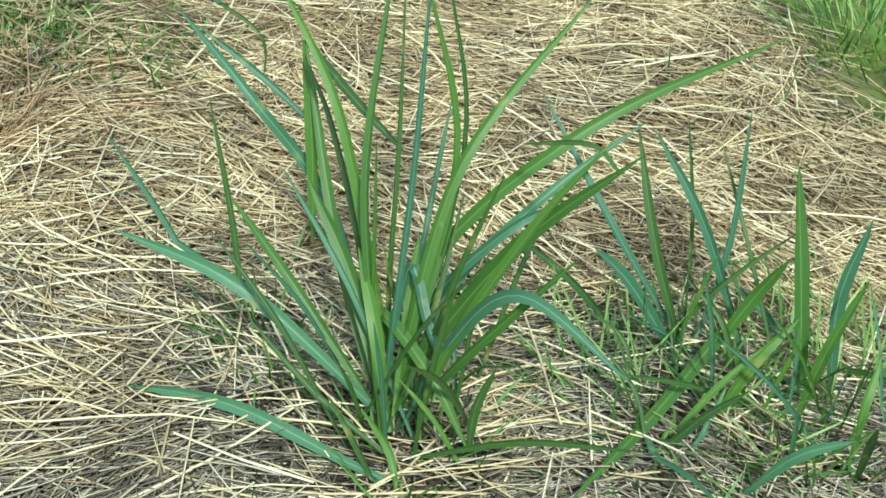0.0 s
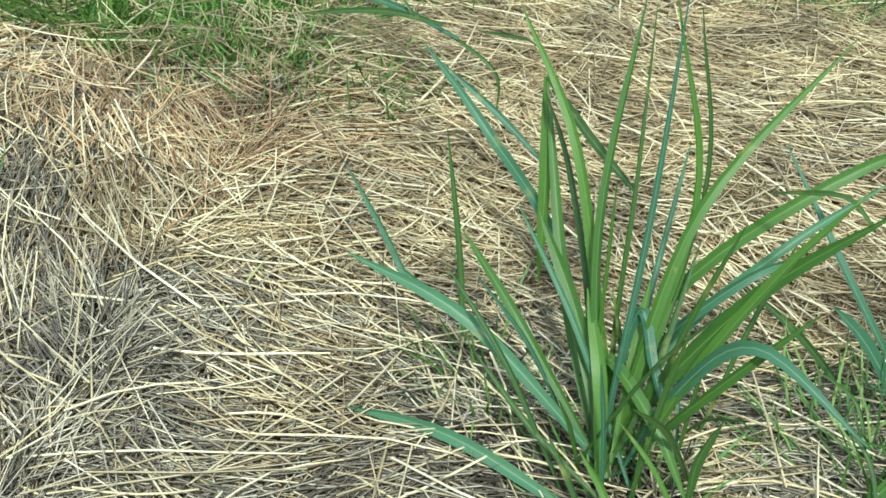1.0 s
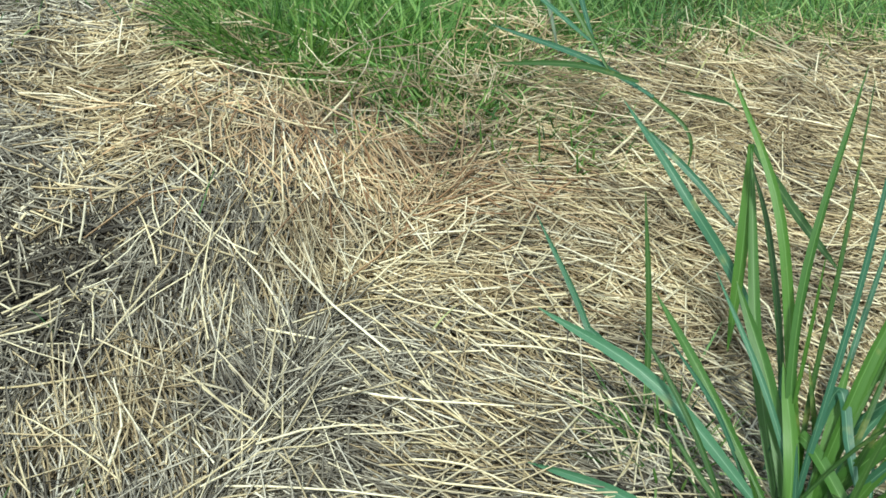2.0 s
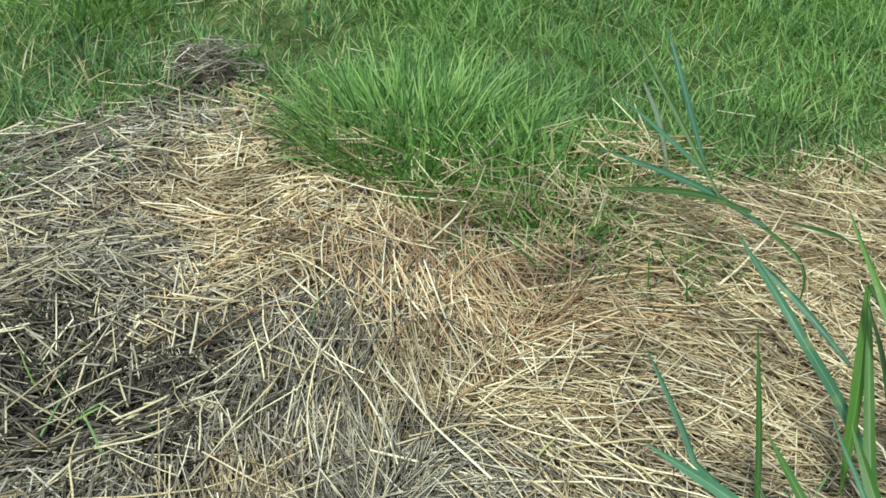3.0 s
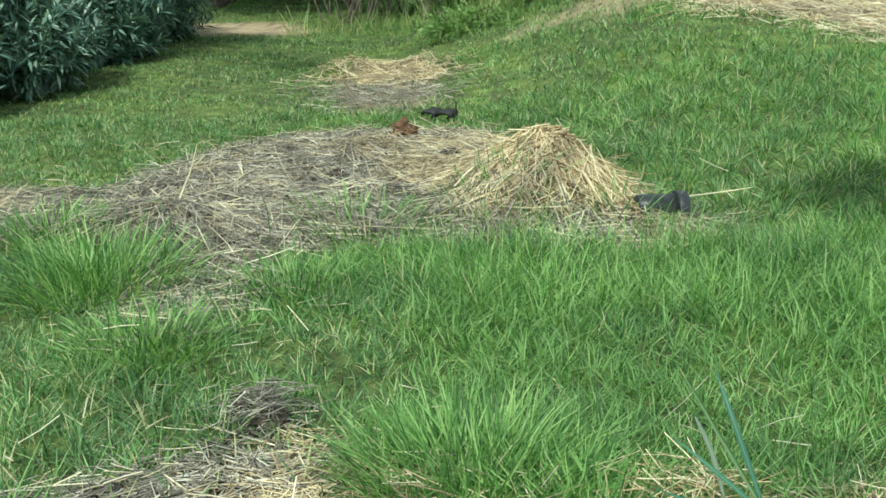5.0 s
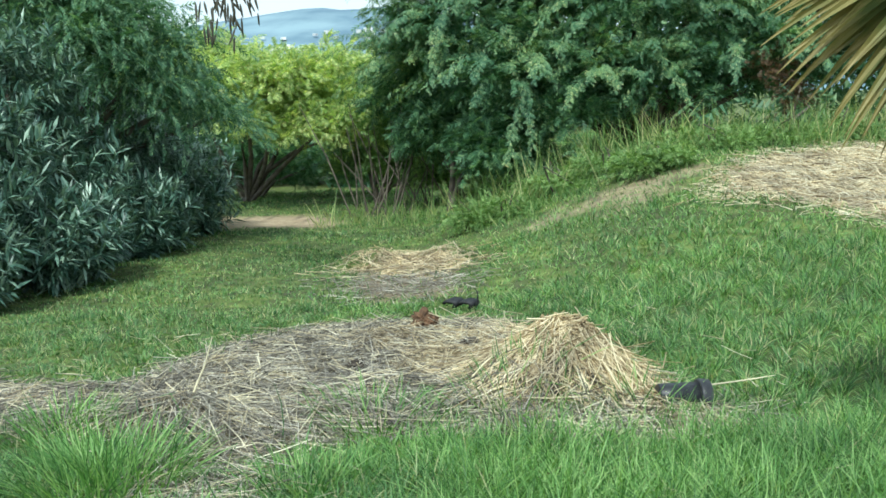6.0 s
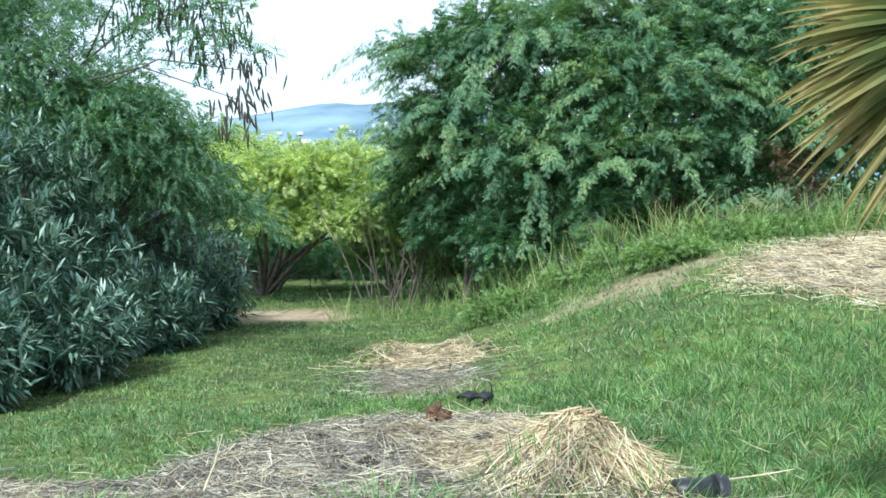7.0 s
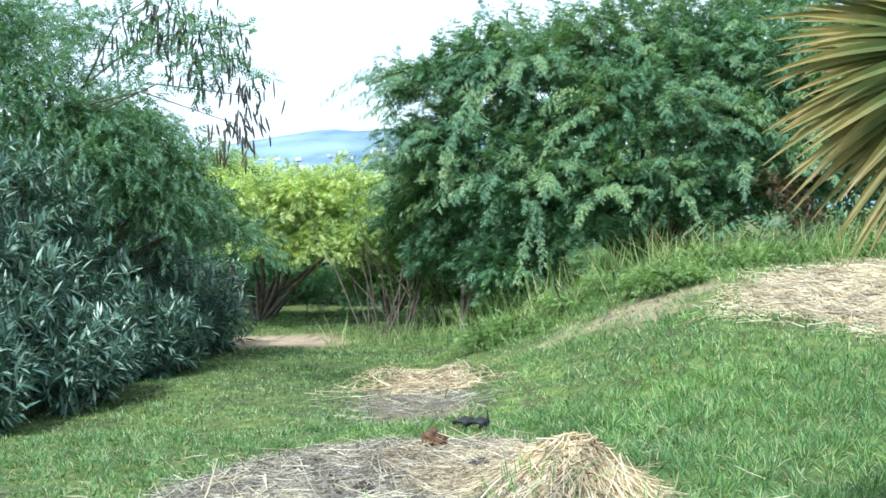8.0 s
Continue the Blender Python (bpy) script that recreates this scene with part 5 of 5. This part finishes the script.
def clod(x, y, size, material, label, seed, lift=0.3):
    bm = bmesh.new()
    bmesh.ops.create_icosphere(bm, subdivisions=4, radius=1)
    for v in bm.verts:
        k = 1 + 0.5 * noise.noise(v.co * 1.6 + Vector((seed, 0, 0))) + 0.32 * noise.noise(v.co * 5 + Vector((0, seed, 0))) + 0.06 * noise.noise(v.co * 13)
        v.co = Vector((v.co.x * size, v.co.y * size, v.co.z * size * (0.95 if material is CLOD else 0.55))) * k
    data = bpy.data.meshes.new("clod")
    bm.to_mesh(data)
    bm.free()
    data.materials.append(material)
    ob = new("earth_clod", data)
    ob.location = (x, y, float(ground_z(x, y)) + size * lift)
    return tagged(ob, label, "clod", "earth clods")


clod(-4.33, 7.98, 0.085, CLOD, "reddish-brown earth clod with roots on the straw", 1, 0.9)
clod(-2.58, 3.46, 0.09, DARK_CLOD, "dark brown earth clod with dead roots at the bed corner", 2, 0.1)
clod(-2.46, 3.36, 0.07, DARK_CLOD, "dark earth clod beside the bed corner", 3, 0.05)
clod(-4.22, 6.86, 0.07, DARK_CLOD, "flat dark earth clod sunk in straw", 4, 0.25)
clod(-3.83, 6.33, 0.06, DARK_CLOD, "small dark earth clod at the grass edge", 5)
clod(-3.78, 7.58, 0.07, DARK_CLOD, "dark earth clod beside the straw heap", 6, 0.5)
clod(-3.86, 7.45, 0.05, DARK_CLOD, "small dark earth clod beside the straw heap", 7, 0.5)
clod(-2.7, 6.42, 0.06, DARK_CLOD, "dark earth clod at the foot of the straw heap", 8)


def clod_roots(cx, cy, n, seed):
    r = np.random.default_rng(seed)
    x, y = r.normal(cx, 0.09, n), r.normal(cy, 0.09, n)
    stuff("dead_roots", [strewn(x, y, (0.08, 0.25), 0.003, seed, 0.11, 0.5, 0.0)], GREY_STRAW, "dead grey roots and stalks tangled over the clod", "roots")


clod_roots(-2.5, 3.38, 330, 71)
clod_roots(-3.8, 7.5, 60, 72)


def torn_rubber():
    """Two curled scraps of black sheet joined by a strip, with a bent wire standing up."""
    x, y = -4.7, 9.33
    z = float(ground_z(x, y))
    ob = thing("rubber_scrap", (x, y, z), "curled black rubber scrap lying on short grass", "scrap")
    for dx, turn, name in ((-0.07, 0.3, "left_flap"), (0.07, -0.5, "right_flap")):
        verts, tris = [], []
        for i in range(9):
            a = -0.4 + 3.2 * i / 8
            rad = 0.05 + 0.012 * math.sin(i)
            for j, w in enumerate((-0.06, 0.0, 0.055)):
                verts.append((dx + rad * math.cos(a) + w * 0.3, w * math.cos(turn), 0.055 + rad * math.sin(a) + 0.01 * j))
        for i in range(8):
            for j in range(2):
                k = i * 3 + j
                tris += [(k, k + 1, k + 4), (k, k + 4, k + 3)]
        flap = part(name, mesh_of(name, verts, tris, RUBBER, True), ob)
        thick = flap.modifiers.new("thick", "SOLIDIFY")
        thick.thickness = 0.02
    part("wire", mesh_of("wire", *tube([(0.13, 0, 0.02), (0.15, 0, 0.1), (0.145, 0.01, 0.17), (0.12, 0.01, 0.2)], [0.007, 0.007, 0.006, 0.004], 6), RUBBER, True), ob)


torn_rubber()


def dry_stalk(base, tip, radius, material, label):
    b, t = Vector(base), Vector(tip)
    side = Vector((0.02, 0.01, 0))
    ob = new("dry_stalk", mesh_of("dry_stalk", *tube([b, b.lerp(t, 0.35) + side, b.lerp(t, 0.7) + side, t], [radius, radius * 0.9, radius * 0.7, radius * 0.3], 6), material, True))
    tagged(ob, label, "stalk", "standing stalks")


dry_stalk((-4.49, 5.4, 0.0), (-4.28, 5.5, 0.51), 0.007, PALE_STRAW, "pale dry stalk standing in the bed")
dry_stalk((-3.76, 5.35, 0.0), (-3.86, 5.45, 0.3), 0.004, DARK_LEAF, "thin green stalk standing in the grass")
dry_stalk((-2.74, 3.62, 0), (-2.98, 3.70, 0.42), 0.0045, DARK_LEAF, "thin dark green stalk standing beside the clod")
dry_stalk((-1.99, 6.79, 0.15), (-1.64, 6.96, 0.2), 0.005, PALE_STRAW, "pale straw lying across the plant pot")
dry_stalk((-0.65, 2.75, 0), (-0.52, 3.03, 0.16), 0.004, PALE_STRAW, "pale broken straw leaning on the mulch")
dry_stalk((-1.35, 2.65, 0.03), (-1.27, 2.83, 0.2), 0.0035, PALE_STRAW, "pale straw standing up from the mulch")


# ---- seed pods of the tree by the hedge ----
def pods():
    r = np.random.default_rng(77)
    at, along = [], []
    for v, u, z in ((-1.78, 12.0, 2.72), (-1.85, 12.2, 3.05), (-1.98, 12.3, 3.4), (-2.2, 12.5, 3.7), (-2.5, 12.6, 3.55), (-2.35, 12.4, 3.2), (-2.9, 12.8, 3.75), (-3.2, 13.0, 3.6), (-1.95, 12.1, 2.55), (-2.7, 12.5, 3.9)):
        n = 26
        x, y = place(v + r.normal(0, 0.13, n), u + r.normal(0, 0.15, n))
        at.append(np.stack([x, y, z + r.normal(0, 0.1, n)], -1))
        along.append(np.stack([r.normal(0, 0.2, n), r.normal(0, 0.2, n), -np.ones(n)], -1))
    at, along = np.concatenate(at), np.concatenate(along)
    host = bpy.data.objects["podded_tree"]
    pod = mesh_of("seed_pod", *scatter(POD_SHAPE, np.zeros((1, 3)), np.array([[0.0, 0, -1]]), np.array([[1.0, 0, 0]]), 0.16, 0.022, 0.06), POD, True)
    for p, d in zip(at, along):
        ob = part("seed_pod", pod, host)
        ob.location, ob.rotation_euler = tuple(p), (float(d[0]), float(d[1]), float(p[0] * 40 % 6))
        ob.scale = (1.0, 1.0, 0.7 + 0.5 * float(p[1] * 53 % 1))
    twigs = []
    for v, u, z, v2, z2 in ((-4.2, 15.4, 3.1, -1.8, 2.95), (-4.3, 15.4, 3.4, -2.0, 3.6), (-4.2, 15.4, 3.5, -2.6, 3.95), (-4.4, 15.4, 3.2, -1.95, 2.7)):
        a, b = Vector((*place(v, u), z)), Vector((*place(v2, 12.2), z2))
        twigs.append(tube([a, a.lerp(b, 0.5) + Vector((0, 0, 0.25)), b], [0.014, 0.009, 0.004], 5))
    for twig in twigs:
        part("twig", mesh_of("twig", *twig, BARK), host)
    lobes = [vu(*b) for b in ((-2.5, 12.4, 3.35, 0.55, 0.4, 0.5), (-2.0, 12.2, 3.15, 0.25, 0.3, 0.35), (-3.2, 12.8, 3.6, 0.6, 0.5, 0.4))]
    part("outer_leaves", crown_mesh("outer_leaves", lobes, 120, 8, 0.12, 0.45, 0.5, FEATHER, 78, reach=0.45), host)


pods()


def hill_houses():
    r = random.Random(9)
    n = Nodes("house_walls")
    n.finish(n.ramp(n.island(), (0.0, (0.42, 0.43, 0.44)), (1.0, (0.82, 0.8, 0.77))), 0.8)
    bm = bmesh.new()
    for k in range(220):
        v, s = r.uniform(-330, 160), r.uniform(0.05, 0.4)
        u = 800 + 300 * s
        top = 62 + 26 * math.exp(-((v + 60) / 120) ** 2)
        x, y = place(v, u)
        size = r.uniform(3, 6)
        m = Matrix.LocRotScale((x, y, top * math.sin(s * 1.57) ** 0.8 - 1), Euler((0, 0, r.uniform(0, 3))), (size, size * 0.7, size * 0.5))
        bmesh.ops.create_cube(bm, size=1, matrix=m)
    data = bpy.data.meshes.new("hill_houses")
    bm.to_mesh(data)
    bm.free()
    data.materials.append(n.mat)
    tagged(new("hill_houses", data), "pale houses scattered over the distant hillside", "houses", kind="stuff")


hill_houses()


# ---- single loose straws on top of the near mulch ----
def loose_straws():
    r = random.Random(12)
    host = bpy.data.objects["straw_mulch"]
    kinds = []
    for k in range(6):
        line = [(0.5 * (i / 4 - 0.5), 0.012 * math.sin(i * 1.3 + k), 0.01 * math.cos(i * 0.9 + k)) for i in range(5)]
        radius = 0.0015 + 0.00022 * k
        data = mesh_of("straw", *tube(line, [radius, radius, radius * 0.95, radius * 0.9, radius * 0.6], 5), SINGLE_STRAW, True)
        kinds.append(data)
    for k in range(280):
        x, y = r.uniform(-1.6, 0.9), r.uniform(1.3, 3.4)
        a, size = float(combed(x, y)) + r.gauss(0, 0.55), r.uniform(0.35, 1.0)
        dx, dy = math.cos(a) * 0.2 * size, math.sin(a) * 0.2 * size
        z0, z1 = float(ground_z(x - dx, y - dy)), float(ground_z(x + dx, y + dy))
        ob = part("straw", r.choice(kinds), host)
        tilt = math.atan2(z1 - z0, 0.4 * size) + r.uniform(-0.05, 0.12)
        ob.location, ob.rotation_euler, ob.scale = (x, y, (z0 + z1) / 2 + r.uniform(0.035, 0.055)), (r.uniform(0, 6), -tilt, a), (size, 1, 1)


loose_straws()


dead = plant_foot(-0.97, 3.43, "pale dead leaf blade caught in the grass", "dead_leaf")
PALE_LEAF = blade_material("pale_dead_blade", (0.1, 0.15, 0.1), (0.2, 0.24, 0.18), (0.26, 0.29, 0.24))
leaf(dead, (-1.041, 3.496, 0.245), (-0.949, 3.352, 0.196), (-0.858, 3.177, 0.106), 0.017, PALE_LEAF, grown=False)
